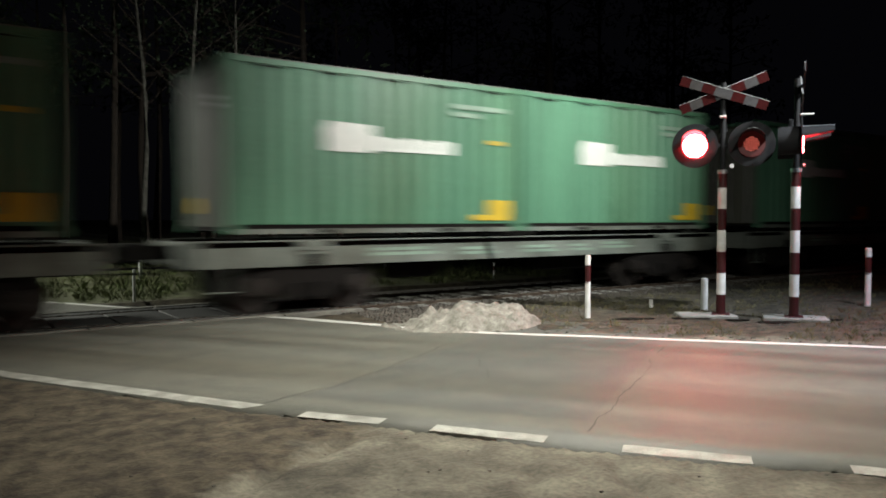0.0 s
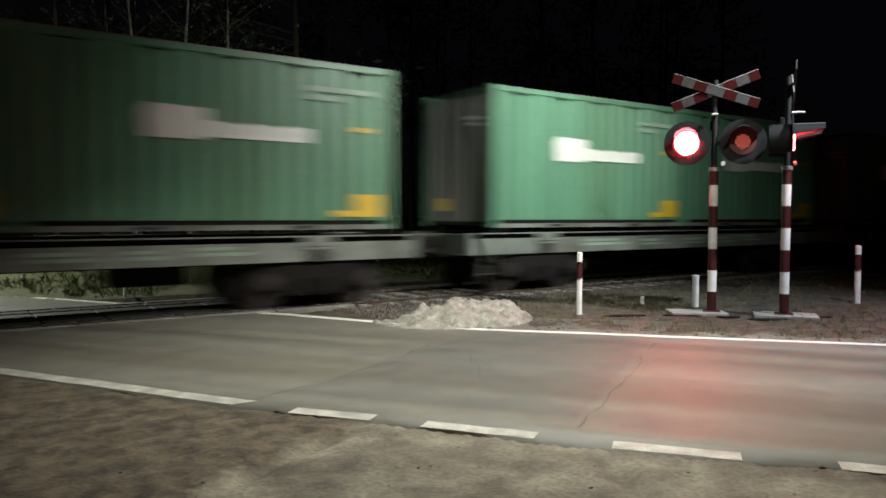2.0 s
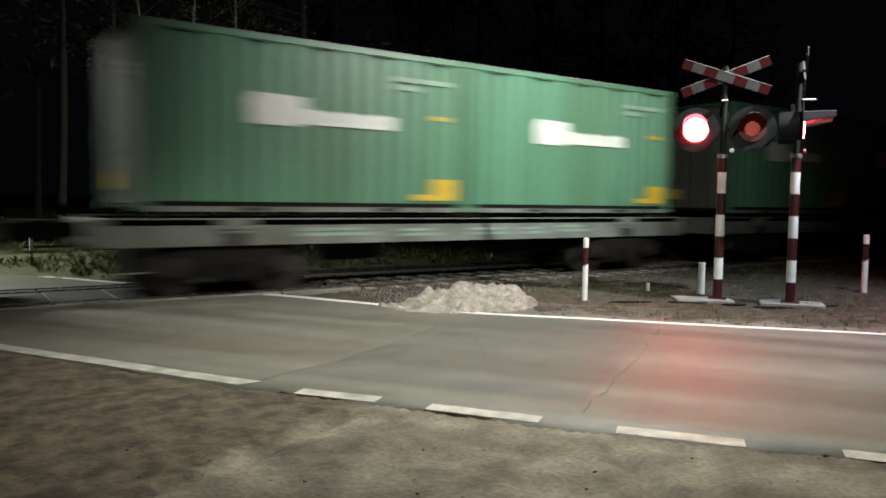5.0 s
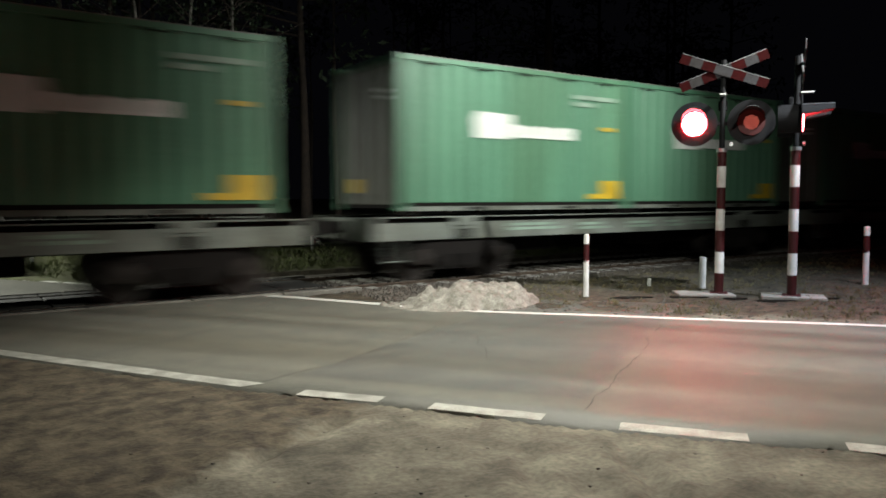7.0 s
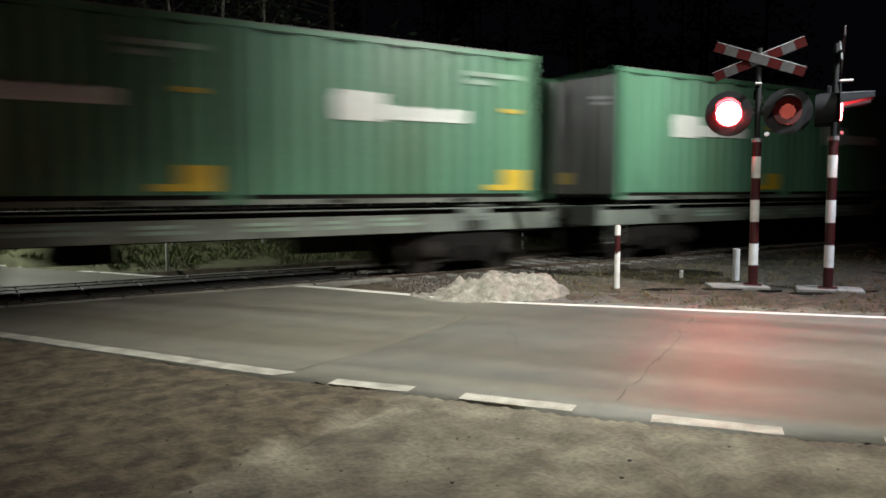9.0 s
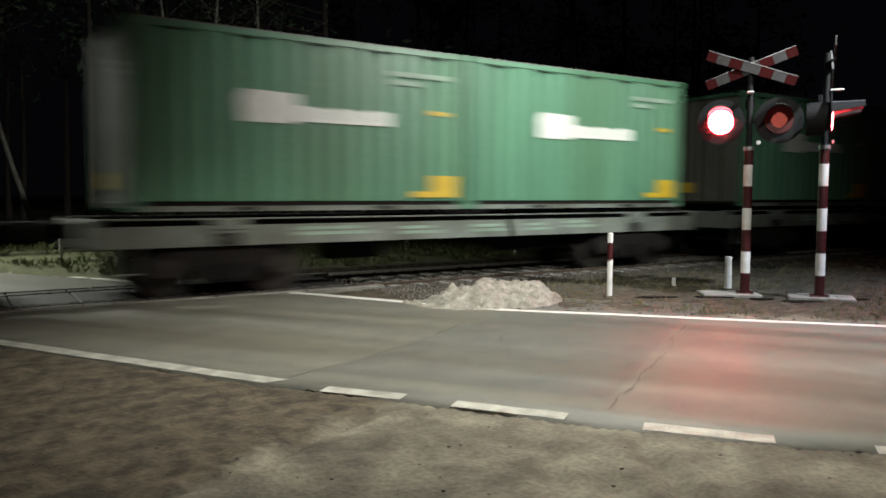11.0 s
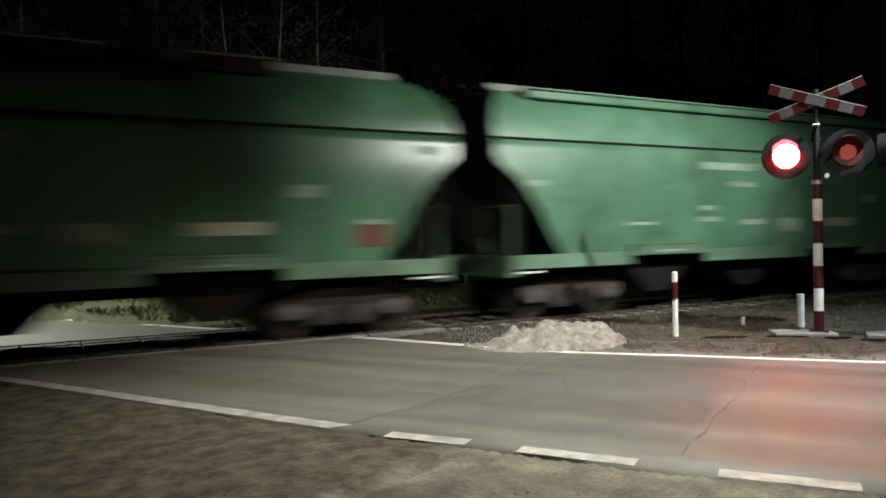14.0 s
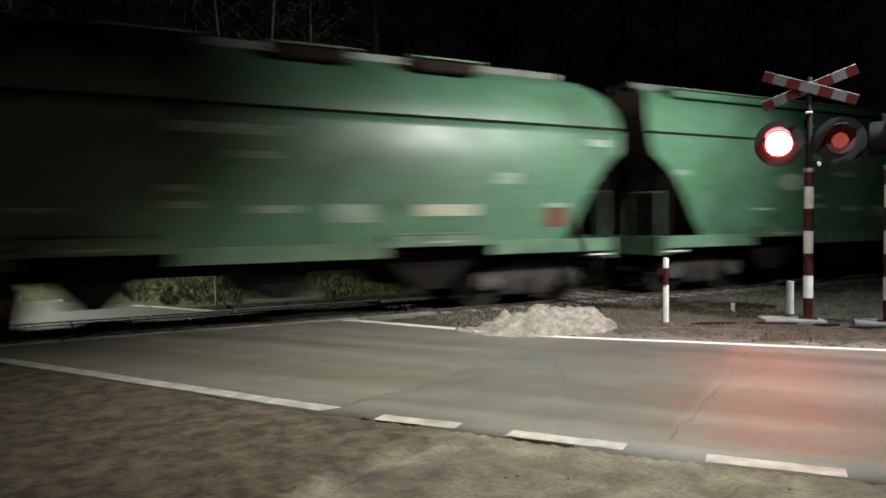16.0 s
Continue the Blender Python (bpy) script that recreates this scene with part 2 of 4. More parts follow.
    link(mix.outputs["Result"], last.inputs["A"])
    link(green.outputs[0], last.inputs["B"])
    link(last.outputs["Result"], bsdf.inputs["Base Color"])
    return m


M["soil"] = ground_material()

# ---------------------------------------------------------------- mesh helpers


def obj(name, bm, mat, smooth=False):
    me = bpy.data.meshes.new(name)
    bmesh.ops.recalc_face_normals(bm, faces=bm.faces)
    bm.to_mesh(me)
    bm.free()
    me.materials.append(mat)
    if smooth:
        for p in me.polygons:
            p.use_smooth = True
    return new(name, me)


def part(name, bm, mat, parent, label="", smooth=False):
    ob = obj(name, bm, mat, smooth)
    ob.parent = parent
    return tagged(ob, label)


def shared(name, mesh, parent, m):
    ob = new(name, mesh)
    ob.parent = parent
    ob.matrix_basis = m
    return ob


def box(bm, x0, x1, y0, y1, z0, z1, bevel=0.0):
    made = bmesh.ops.create_cube(bm, size=1, matrix=Matrix.LocRotScale(((x0 + x1) / 2, (y0 + y1) / 2, (z0 + z1) / 2), None, (x1 - x0, y1 - y0, z1 - z0)))
    if bevel:
        edges = {e for v in made["verts"] for e in v.link_edges}
        bmesh.ops.bevel(bm, geom=list(edges), offset=bevel, segments=1, affect="EDGES")
    return bm


def boxed(*spans, bevel=0.0):
    bm = bmesh.new()
    for s in spans:
        box(bm, *s, bevel=bevel)
    return bm


def rod(bm, a, b, r0, r1=None, sides=10, caps=True):
    a, b = Vector(a), Vector(b)
    d = b - a
    m = Matrix.Translation((a + b) / 2) @ d.to_track_quat("Z", "Y").to_matrix().to_4x4()
    bmesh.ops.create_cone(bm, cap_ends=caps, segments=sides, radius1=r0, radius2=r0 if r1 is None else r1, depth=d.length, matrix=m)
    return bm


def rods(*ends, r=0.02, sides=8):
    bm = bmesh.new()
    for a, b in ends:
        rod(bm, a, b, r, sides=sides)
    return bm


def prism(outline, axis, lo, hi):
    """An outline of pairs, drawn out along an axis."""
    bm = bmesh.new()
    rings = []
    for h in (lo, hi):
        pts = [(h, a, b) if axis == "x" else (a, h, b) if axis == "y" else (a, b, h) for a, b in outline]
        rings.append([bm.verts.new(p) for p in pts])
    bm.faces.new(rings[0])
    bm.faces.new(rings[1][::-1])
    n = len(outline)
    for i in range(n):
        bm.faces.new((rings[0][i], rings[0][(i + 1) % n], rings[1][(i + 1) % n], rings[1][i]))
    return bm


def disc(bm, centre, normal, radius, depth, sides=24):
    c, n = Vector(centre), Vector(normal).normalized()
    return rod(bm, c, c + n * depth, radius, sides=sides)


# ---------------------------------------------------------------- the ground, road and crossing
NEAR_Y = [-40.0, -23.0, -9.38, -8.93, -7.82, -6.69, -5.66, -2.93, -0.07, 10.0, 60.0]
NEAR_X = [21.0, 8.0, -2.48, -2.90, -3.72, -4.41, -5.12, -6.70, -8.35, -14.2, -43.0]
FAR_Y = [-40.0, -25.0, -7.32, -5.48, -4.36, -3.50, -2.25, -0.52, 2.40, 5.0, 10.5, 60.0]
FAR_X = [31.0, 18.0, 2.43, 0.84, -0.14, -0.89, -1.58, -2.45, -4.20, -5.70, -8.9, -37.0]


def near_x(y):
    return float(np.interp(y, NEAR_Y, NEAR_X))


def far_x(y):
    return float(np.interp(y, FAR_Y, FAR_X))


def rough(x, y, s, seed=0.0):
    return noise.noise(Vector((x * s + seed, y * s - seed, seed * 1.7)))


def on_road(x, y):
    return near_x(y) + 0.2 < x < far_x(y) - 0.15


RUTS = [(2.2, -13.5, 7.68, 1.0), (2.2, -13.5, 8.34, 0.8)]  # wheel tracks of the side road: centre, radius and depth
FURROW = ((-4.39, -6.75), (-6.7, -7.85))  # where dark earth meets the sandy road


def ground_z(x, y):
    """Height of the soil: sunk under the road and the track bed, heaped a little beside them."""
    if on_road(x, y):
        return -0.09
    z = -0.015 + 0.022 * rough(x, y, 0.7, 3) + 0.014 * rough(x, y, 2.4, 7) + 0.008 * rough(x, y, 6.0, 1)
    edge = min(abs(x - near_x(y) + 0.17), abs(x - far_x(y) - 0.22))
    z = -0.007 + (z + 0.012) * min(1.0, 0.3 + edge * 1.2)
    if x < near_x(y) + 0.2 and y < -3:
        near = min(1.0, max(0.0, (near_x(y) - x - 0.2) / 0.6))
        for cx, cy, r, k in RUTS:
            d = math.hypot(x - cx, y - cy) - r + 0.09 * rough(x, y, 1.3, 5)
            z += near * k * (0.016 * math.exp(-((abs(d) - 0.15) / 0.05) ** 2) - 0.05 * math.exp(-(d / 0.07) ** 2) * (0.6 + 1.1 * rough(x, y, 3.0, 4)))
        (ax, ay), (bx, by) = FURROW
        d = ((x - ax) * (by - ay) - (y - ay) * (bx - ax)) / math.hypot(bx - ax, by - ay) + 0.08 * rough(x, y, 1.6, 8)
        if x < ax:
            z -= near * 0.06 * math.exp(-(d / 0.07) ** 2) * max(0.0, 0.75 + 0.8 * rough(x, y, 2.2, 6))
        z += near * (0.014 * rough(x, y, 9.0, 13) + 0.016 * rough(x, y, 4.0, 3))
    if near_x(y) - 0.14 < x < near_x(y) + 0.3:
        z = -0.035
    if -0.3 < y < 3.4:
        z = -0.32
    elif -1.6 < y <= -0.3:
        z -= 0.02
    if y > 4.5:
        z += min(0.5, (y - 4.5) * 0.05)
    return z


def build_ground():
    xs = np.concatenate([np.linspace(-900, -60, 12), np.linspace(-50, -13, 20), np.arange(-12.6, -9.0, 0.14), np.arange(-9.0, -1.5, 0.06), np.arange(-1.5, 10.0, 0.14), np.linspace(10.2, 60, 50), np.linspace(80, 900, 12)])
    ys = np.concatenate([np.linspace(-900, -60, 12), np.linspace(-50, -14, 18), np.arange(-13.6, -10.6, 0.14), np.arange(-10.6, -3.0, 0.06), np.arange(-3.0, 6.0, 0.14), np.linspace(6.3, 60, 40), np.linspace(80, 900, 12)])
    verts = [(x, y, ground_z(x, y)) for y in ys for x in xs]
    w = len(xs)
    faces = [(j * w + i, j * w + i + 1, (j + 1) * w + i + 1, (j + 1) * w + i) for j in range(len(ys) - 1) for i in range(w - 1)]
    me = bpy.data.meshes.new("ground")
    me.from_pydata(verts, [], faces)
    me.materials.append(M["soil"])
    for p in me.polygons:
        p.use_smooth = True
    tagged(new("ground", me), "brown trodden soil and sandy side road at night", "ground", kind="structure")


def edge_a(y):
    return near_x(y) - 0.11 + 0.07 * rough(0, y, 1.9, 5) + 0.05 * rough(0, y, 6.0, 9)


def edge_b(y):
    return far_x(y) + 0.22 + 0.05 * rough(9, y, 2.5, 2)


def road_z(x, y):
    u = min(1.0, max(0.0, (x - edge_a(y)) / (edge_b(y) - edge_a(y))))
    return 0.004 * rough(x, y, 1.2, 4) + 0.012 * math.sin(u * math.pi) - 0.008


def road_strip(name, y0, y1, label):
    """Asphalt between its two worn edges, with thickness."""
    bm = bmesh.new()
    rows = []
    n = max(4, int((y1 - y0) / 0.16)) if y1 - y0 < 30 else int((y1 - y0) / 0.3)
    for j in range(n + 1):
        y = y0 + (y1 - y0) * j / n
        a, b = edge_a(y), edge_b(y)
        row = [bm.verts.new((a, y, -0.12))]
        for i in range(13):
            u = i / 12
            x = a + (b - a) * u
            row.append(bm.verts.new((x, y, road_z(x, y))))
        row.append(bm.verts.new((b, y, -0.12)))
        rows.append(row)
    for r, s in zip(rows, rows[1:]):
        for i in range(len(r) - 1):
            bm.faces.new((r[i], r[i + 1], s[i + 1], s[i]))
    ob = obj(name, bm, M["asphalt"], smooth=True)
    return tagged(ob, label, "road", kind="structure")


def ribbon(name, fx, y0, y1, off, width, z, label, mat="line"):
    """A painted line that follows an edge of the road, slightly proud of it."""
    bm = bmesh.new()
    rows = []
    n = max(2, int((y1 - y0) / 0.12))
    for j in range(n + 1):
        y = y0 + (y1 - y0) * j / n
        x = fx(y) + off
        w = width / 2 + 0.012 * rough(x, y, 5.0, 8)
        lo, hi = road_z(x - w, y) + z, road_z(x + w, y) + z
        rows.append([bm.verts.new(p) for p in ((x - w, y, lo - 0.02), (x - w, y, lo), (x + w, y, hi), (x + w, y, hi - 0.02))])
    for r, s in zip(rows, rows[1:]):
        for i in range(3):
            bm.faces.new((r[i], r[i + 1], s[i + 1], s[i]))
    return tagged(obj(name, bm, M[mat]), label, "road marking", kind="structure")


def plate(bm, a, b, width, z0, z1, side=(0, 0)):
    """A flat bar on the ground from a to b."""
    a, b = Vector((*a, 0)), Vector((*b, 0))
    d = (b - a).normalized()
    s = Vector((-d.y, d.x, 0)) * width / 2
    low = [bm.verts.new((p.x, p.y, z0)) for p in (a - s, b - s, b + s, a + s)]
    top = [bm.verts.new((p.x, p.y, z1)) for p in (a - s, b - s, b + s, a + s)]
    bm.faces.new(top)
    for i in range(4):
        bm.faces.new((low[i], low[(i + 1) % 4], top[(i + 1) % 4], top[i]))
    return bm


def worn_dash(a, b, width):
    """A painted dash with ragged edges that lies on the road."""
    bm = bmesh.new()
    a, b = Vector(a), Vector(b)
    d = (b - a).normalized()
    side = Vector((-d.y, d.x)) * width / 2
    n = 14
    rows = []
    for i in range(n + 1):
        p = a.lerp(b, i / n)
        k = 1 + 0.10 * rough(p.x, p.y, 9.0, 3)
        m = 1 + 0.12 * rough(p.x, p.y, 7.0, 8)
        q, r = p - side * k, p + side * m
        rows.append([bm.verts.new((v.x, v.y, road_z(v.x, v.y) + h)) for v, h in ((q, -0.02), (q, 0.004), (r, 0.004), (r, -0.02))])
    for r, s in zip(rows, rows[1:]):
        for i in range(3):
            bm.faces.new((r[i], r[i + 1], s[i + 1], s[i]))
    return bm


def crack(a, b, width):
    """A wandering thread of sealed or open asphalt."""
    bm = bmesh.new()
    a, b = Vector(a), Vector(b)
    d = (b - a).normalized()
    side = Vector((-d.y, d.x))
    n = max(8, int((b - a).length / 0.05))
    rows = []
    for i in range(n + 1):
        p = a.lerp(b, i / n)
        p = p + side * (0.05 * rough(p.x, p.y, 2.5, 6) + 0.02 * rough(p.x, p.y, 11.0, 2))
        w = width * 0.32 * max(0.15, 0.8 + 1.1 * rough(p.x, p.y, 4.0, 9))
        rows.append([bm.verts.new((v.x, v.y, road_z(v.x, v.y) + 0.006)) for v in (p - side * w, p + side * w)])
    for r, s in zip(rows, rows[1:]):
        bm.faces.new((r[0], r[1], s[1], s[0]))
    return bm


build_ground()
road_strip("road", -38, 0.02, "worn grey asphalt road leading over the crossing")
road_strip("road_beyond", 2.42, 58, "pale grey asphalt road beyond the tracks")
ribbon("edge_line_far", far_x, -36, -0.1, 0.0, 0.21, 0.004, "white painted edge line of the road", "fresh_line")
ribbon("edge_line_beyond", far_x, 2.5, 40, 0.0, 0.16, 0.004, "white painted edge line beyond the tracks", "fresh_line")
ribbon("edge_line_near", near_x, -5.66, -0.3, 0.03, 0.22, 0.004, "worn white edge line beside the soil")
DASHES = [((-4.85, -6.12), (-4.42, -6.70)), ((-4.19, -7.07), (-3.69, -7.80)), ((-3.40, -8.27), (-2.89, -8.94)), ((-2.53, -9.41), (-2.03, -10.11)), ((-1.62, -10.6), (-1.1, -11.3))]
for a, b in DASHES:
    bm = worn_dash(a, b, 0.17)
    tagged(obj("edge_dash", bm, M["line"]), "short worn white dash across the side road", "road marking", kind="structure")


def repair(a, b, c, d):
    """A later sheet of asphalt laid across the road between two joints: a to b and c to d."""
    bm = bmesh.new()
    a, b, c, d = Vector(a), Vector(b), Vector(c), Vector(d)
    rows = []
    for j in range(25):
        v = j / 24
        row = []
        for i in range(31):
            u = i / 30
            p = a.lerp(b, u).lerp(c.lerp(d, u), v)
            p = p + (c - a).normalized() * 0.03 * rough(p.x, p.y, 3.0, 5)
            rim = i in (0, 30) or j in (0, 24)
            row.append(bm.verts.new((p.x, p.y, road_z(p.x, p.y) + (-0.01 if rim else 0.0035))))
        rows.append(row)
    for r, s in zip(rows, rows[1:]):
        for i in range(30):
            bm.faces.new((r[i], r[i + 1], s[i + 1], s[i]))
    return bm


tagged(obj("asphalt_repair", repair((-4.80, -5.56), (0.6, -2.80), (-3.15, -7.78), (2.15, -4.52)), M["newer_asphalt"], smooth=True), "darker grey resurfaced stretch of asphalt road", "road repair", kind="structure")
# cracks of the asphalt
CRACKS = [((-5.0, -5.62), (-3.9, -5.25), 0.022), ((-3.9, -5.25), (-2.0, -4.1), 0.018), ((-3.3, -7.85), (-1.7, -6.93), 0.022), ((-1.7, -6.93), (0.3, -5.65), 0.02), ((-2.9, -6.2), (-2.2, -5.0), 0.012), ((-5.9, -3.6), (-3.4, -2.2), 0.012)]
for a, b, w in CRACKS:
    tagged(obj("asphalt_crack", crack(a, b, w), M["patch"]), "dark irregular crack in the asphalt", "road crack", kind="structure")

# track
for y in (0.44, 2.0):
    rail = new("rail")
    tagged(rail, "rusty steel rail with a polished head", "rail", "rails of the track", kind="structure")
    part("rail_body", prism([(y - 0.065, -0.17), (y + 0.065, -0.17), (y + 0.06, -0.155), (y + 0.012, -0.13), (y + 0.012, -0.045), (y + 0.036, -0.03), (y + 0.036, -0.003), (y - 0.036, -0.003), (y - 0.036, -0.03), (y - 0.012, -0.045), (y - 0.012, -0.13), (y - 0.06, -0.155)], "x", -160, 260), M["rail"], rail)
    part("rail_head", boxed((-160, 260, y - 0.033, y + 0.033, -0.003, 0.004)), M["railtop"], rail, "polished running surface")

bm = bmesh.new()
ballast = prism([(-1.45, -0.34), (-0.75, -0.075), (3.2, -0.075), (3.8, -0.34)], "x", -160, 260)
tagged(obj("track_bed", ballast, M["stone"]), "grey stone ballast bed under the rails", "track bed", kind="structure")
sleeper = bmesh.new()
box(sleeper, -0.12, 0.12, -0.13, 2.57, -0.20, -0.058, bevel=0.015)
sleeper_ob = obj("sleeper", sleeper, M["concrete"])
tagged(sleeper_ob, "grey concrete railway sleeper in the ballast", "sleeper", "sleepers", kind="structure")
sleeper_ob.matrix_basis = pose(-0.55, 0, 0)
for i in range(1, 70):
    copy_thing(sleeper_ob, pose(-0.55 + 0.55 * i, 0, 0))

# crossing deck: rubber panels between and beside the rails, concrete edge beams
deck = new("crossing_deck")
tagged(deck, "dark rubber crossing panels between concrete edge beams", "crossing deck", kind="structure")
panel = boxed((-0.44, 0.44, -0.68, 0.68, -0.12, -0.004), bevel=0.012)
first = part("panel", panel, M["rubber"], deck)
first.matrix_basis = pose(-1.75, 1.22, 0)
outer = part("panel", boxed((-0.44, 0.44, -0.13, 0.13, -0.12, -0.004), bevel=0.012), M["rubber"], deck)
outer.matrix_basis = pose(-1.75, 0.26, 0)
for i in range(1, 12):
    shared("panel", first.data, deck, pose(-1.75 - 0.9 * i, 1.22, 0))
for i in range(12):
    if i:
        shared("panel", outer.data, deck, pose(-1.75 - 0.9 * i, 0.26, 0))
    shared("panel", outer.data, deck, pose(-1.75 - 0.9 * i, 2.20, 0))
beam = part("edge_beam", boxed((-0.74, 0.74, -0.09, 0.09, -0.18, 0.012), bevel=0.015), M["beam"], deck, "grey concrete edge beam")
beam.matrix_basis = pose(-1.68, 0.035, 0)
for i in range(7):
    if i:
        shared("edge_beam", beam.data, deck, pose(-1.68 - 1.5 * i, 0.035, 0))
    shared("edge_beam", beam.data, deck, pose(-1.68 - 1.5 * i, 2.43, 0))

# ---------------------------------------------------------------- rolling stock: bogie
RADIUS = 0.475
YC = 1.22


def wheelset(parent, x):
    bm = bmesh.new()
    rod(bm, (0, -0.98, 0), (0, 0.98, 0), 0.08, sides=10)
    for s in (-1, 1):
        rod(bm, (0, s * 0.70, 0), (0, s * 0.735, 0), RADIUS + 0.028, sides=24)
        rod(bm, (0, s * 0.735, 0), (0, s * 0.83, 0), RADIUS, sides=24)
        rod(bm, (0, s * 0.83, 0), (0, s * 0.845, 0), RADIUS * 0.42, sides=16)
    ob = part("wheelset", bm, M["steel"], parent, "steel wheels on an axle")
    ob.matrix_basis = pose(x, YC, RADIUS)
    return ob


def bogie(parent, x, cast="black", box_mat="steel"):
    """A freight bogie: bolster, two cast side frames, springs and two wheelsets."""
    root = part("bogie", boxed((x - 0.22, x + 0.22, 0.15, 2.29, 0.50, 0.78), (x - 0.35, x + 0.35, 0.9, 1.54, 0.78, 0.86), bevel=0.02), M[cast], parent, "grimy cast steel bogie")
    frame_side = [(-1.22, 0.42), (-1.22, 0.62), (-0.95, 0.70), (-0.45, 0.82), (0.45, 0.82), (0.95, 0.70), (1.22, 0.62), (1.22, 0.42), (0.98, 0.40), (0.62, 0.46), (0.42, 0.22), (-0.42, 0.22), (-0.62, 0.46), (-0.98, 0.40)]
    for y in (0.10, 2.20):
        pf = part("side_frame", prism([(x + a, b) for a, b in frame_side], "y", y, y + 0.14), M[cast], root)
        for dx in (-0.925, 0.925):
            rod_bm = disc(bmesh.new(), (x + dx, y - 0.06, RADIUS), (0, 1, 0), 0.15, 0.26, 14)
            part("axle_box", rod_bm, M[box_mat], root)
        bm = bmesh.new()
        for dx in (-0.2, 0.0, 0.2):
            rod(bm, (x + dx, y - 0.02, 0.28), (x + dx, y - 0.02, 0.52), 0.075, sides=10)
        part("spring_set", bm, M[cast], root)
    for dx in (-0.925, 0.925):
        wheelset(root, x + dx)
    return root


def coupler(parent, x, s):
    part("coupler", boxed((min(x, x + s * 0.62), max(x, x + s * 0.62), YC - 0.10, YC + 0.10, 0.93, 1.16), (min(x + s * 0.40, x + s * 0.66), max(x + s * 0.40, x + s * 0.66), YC - 0.2, YC + 0.2, 0.90, 1.20), bevel=0.02), M["black"], parent, "automatic coupler")
    part("brake_hose", rods(((x, YC + 0.35, 0.95), (x + s * 0.3, YC + 0.32, 0.66)), ((x + s * 0.3, YC + 0.32, 0.66), (x + s * 0.58, YC + 0.2, 0.70)), r=0.025), M["black"], parent)


ZB = 1.35  # floor of the containers above the rails


def flat_wagon():
    w = new("container_wagon")
    tagged(w, "grey skeletal flat wagon carrying two containers", "railway wagon", "container wagons of the train")
    x0, x1 = -0.56, 12.76
    for y, s in ((0.02, 1), (2.42, -1)):
        web = (x0, x1, min(y, y + s * 0.05), max(y, y + s * 0.05), 0.80, 1.13)
        part("side_sill", boxed(web, bevel=0.006), M["sill"], w, "grey painted side sill")
        # black strip puts the shade below the flange into the colour
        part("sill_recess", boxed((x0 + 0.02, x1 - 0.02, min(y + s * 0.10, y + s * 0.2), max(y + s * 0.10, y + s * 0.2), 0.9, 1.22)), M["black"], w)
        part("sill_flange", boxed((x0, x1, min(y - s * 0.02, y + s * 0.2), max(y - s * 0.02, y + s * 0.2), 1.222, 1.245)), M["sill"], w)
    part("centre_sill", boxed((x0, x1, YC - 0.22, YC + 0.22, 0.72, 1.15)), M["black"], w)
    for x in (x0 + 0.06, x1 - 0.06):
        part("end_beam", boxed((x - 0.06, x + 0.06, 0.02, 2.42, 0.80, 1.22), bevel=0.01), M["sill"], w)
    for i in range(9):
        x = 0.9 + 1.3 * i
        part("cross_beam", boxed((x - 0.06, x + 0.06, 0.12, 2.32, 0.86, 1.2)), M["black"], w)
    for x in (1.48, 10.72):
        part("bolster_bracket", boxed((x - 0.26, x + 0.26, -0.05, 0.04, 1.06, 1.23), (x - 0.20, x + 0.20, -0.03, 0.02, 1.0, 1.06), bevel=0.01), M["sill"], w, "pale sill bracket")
        # black plate drawn for the shaded hollow below the bracket
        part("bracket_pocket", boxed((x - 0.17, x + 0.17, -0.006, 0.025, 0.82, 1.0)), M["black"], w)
    for x in (0.18, 5.9, 6.3, 12.02):
        for y in (0.09, 2.35):
            part("container_lock", boxed((x - 0.09, x + 0.09, y - 0.09, y + 0.09, 1.245, ZB), bevel=0.01), M["black"], w)
    for a, b, z in ((2.6, 4.1, 1.0), (4.6, 5.5, 0.97), (6.2, 7.2, 0.97), (7.6, 8.2, 0.97), (8.6, 9.5, 1.0)):
        bm = bmesh.new()
        for k in range(2):
            box(bm, a, b - 0.18 * k, 0.014, 0.024, z - 0.06 + 0.09 * k, z - 0.005 + 0.09 * k)
        part("sill_lettering", bm, M["fade"], w, "rows of unreadable white lettering")
    for a, b in ((3.4, 4.6), (7.4, 8.8)):
        part("brake_gear", boxed((a, b, 0.7, 1.1, 0.45, 0.75), bevel=0.04), M["black"], w)
    part("step", rods(((-0.3, 0.0, 0.8), (-0.3, 0.0, 0.42)), ((0.05, 0.0, 0.8), (0.05, 0.0, 0.42)), ((-0.3, 0.0, 0.42), (0.05, 0.0, 0.42)), r=0.016), M["sill"], w)
    for x in (1.45, 10.75):
        bogie(w, x)
    coupler(w, x0, -1)
    coupler(w, x1, 1)
    return w


LEN, WID, HGT = 6.06, 2.44, 2.896


def corrugated(x0, x1, y, depth, z0, z1, waves, s):
    """A sheet with flat-topped waves, standing along x; s is the way outwards."""
    bm = bmesh.new()
    outline = []
    step = (x1 - x0) / waves
    for i in range(waves):
        a = x0 + i * step
        outline += [(a, 0), (a + step * 0.32, 0), (a + step * 0.5, depth), (a + step * 0.82, depth)]
    outline.append((x1, 0))
    rows = [[bm.verts.new((px, y - s * (d + back), z)) for px, d in outline] for back in (0, 0.012) for z in (z0, z1)]
    for i in range(len(outline) - 1):
        for a, b in ((0, 1), (2, 3), (0, 2), (1, 3)):
            bm.faces.new((rows[a][i], rows[a][i + 1], rows[b][i + 1], rows[b][i]))
    return bm


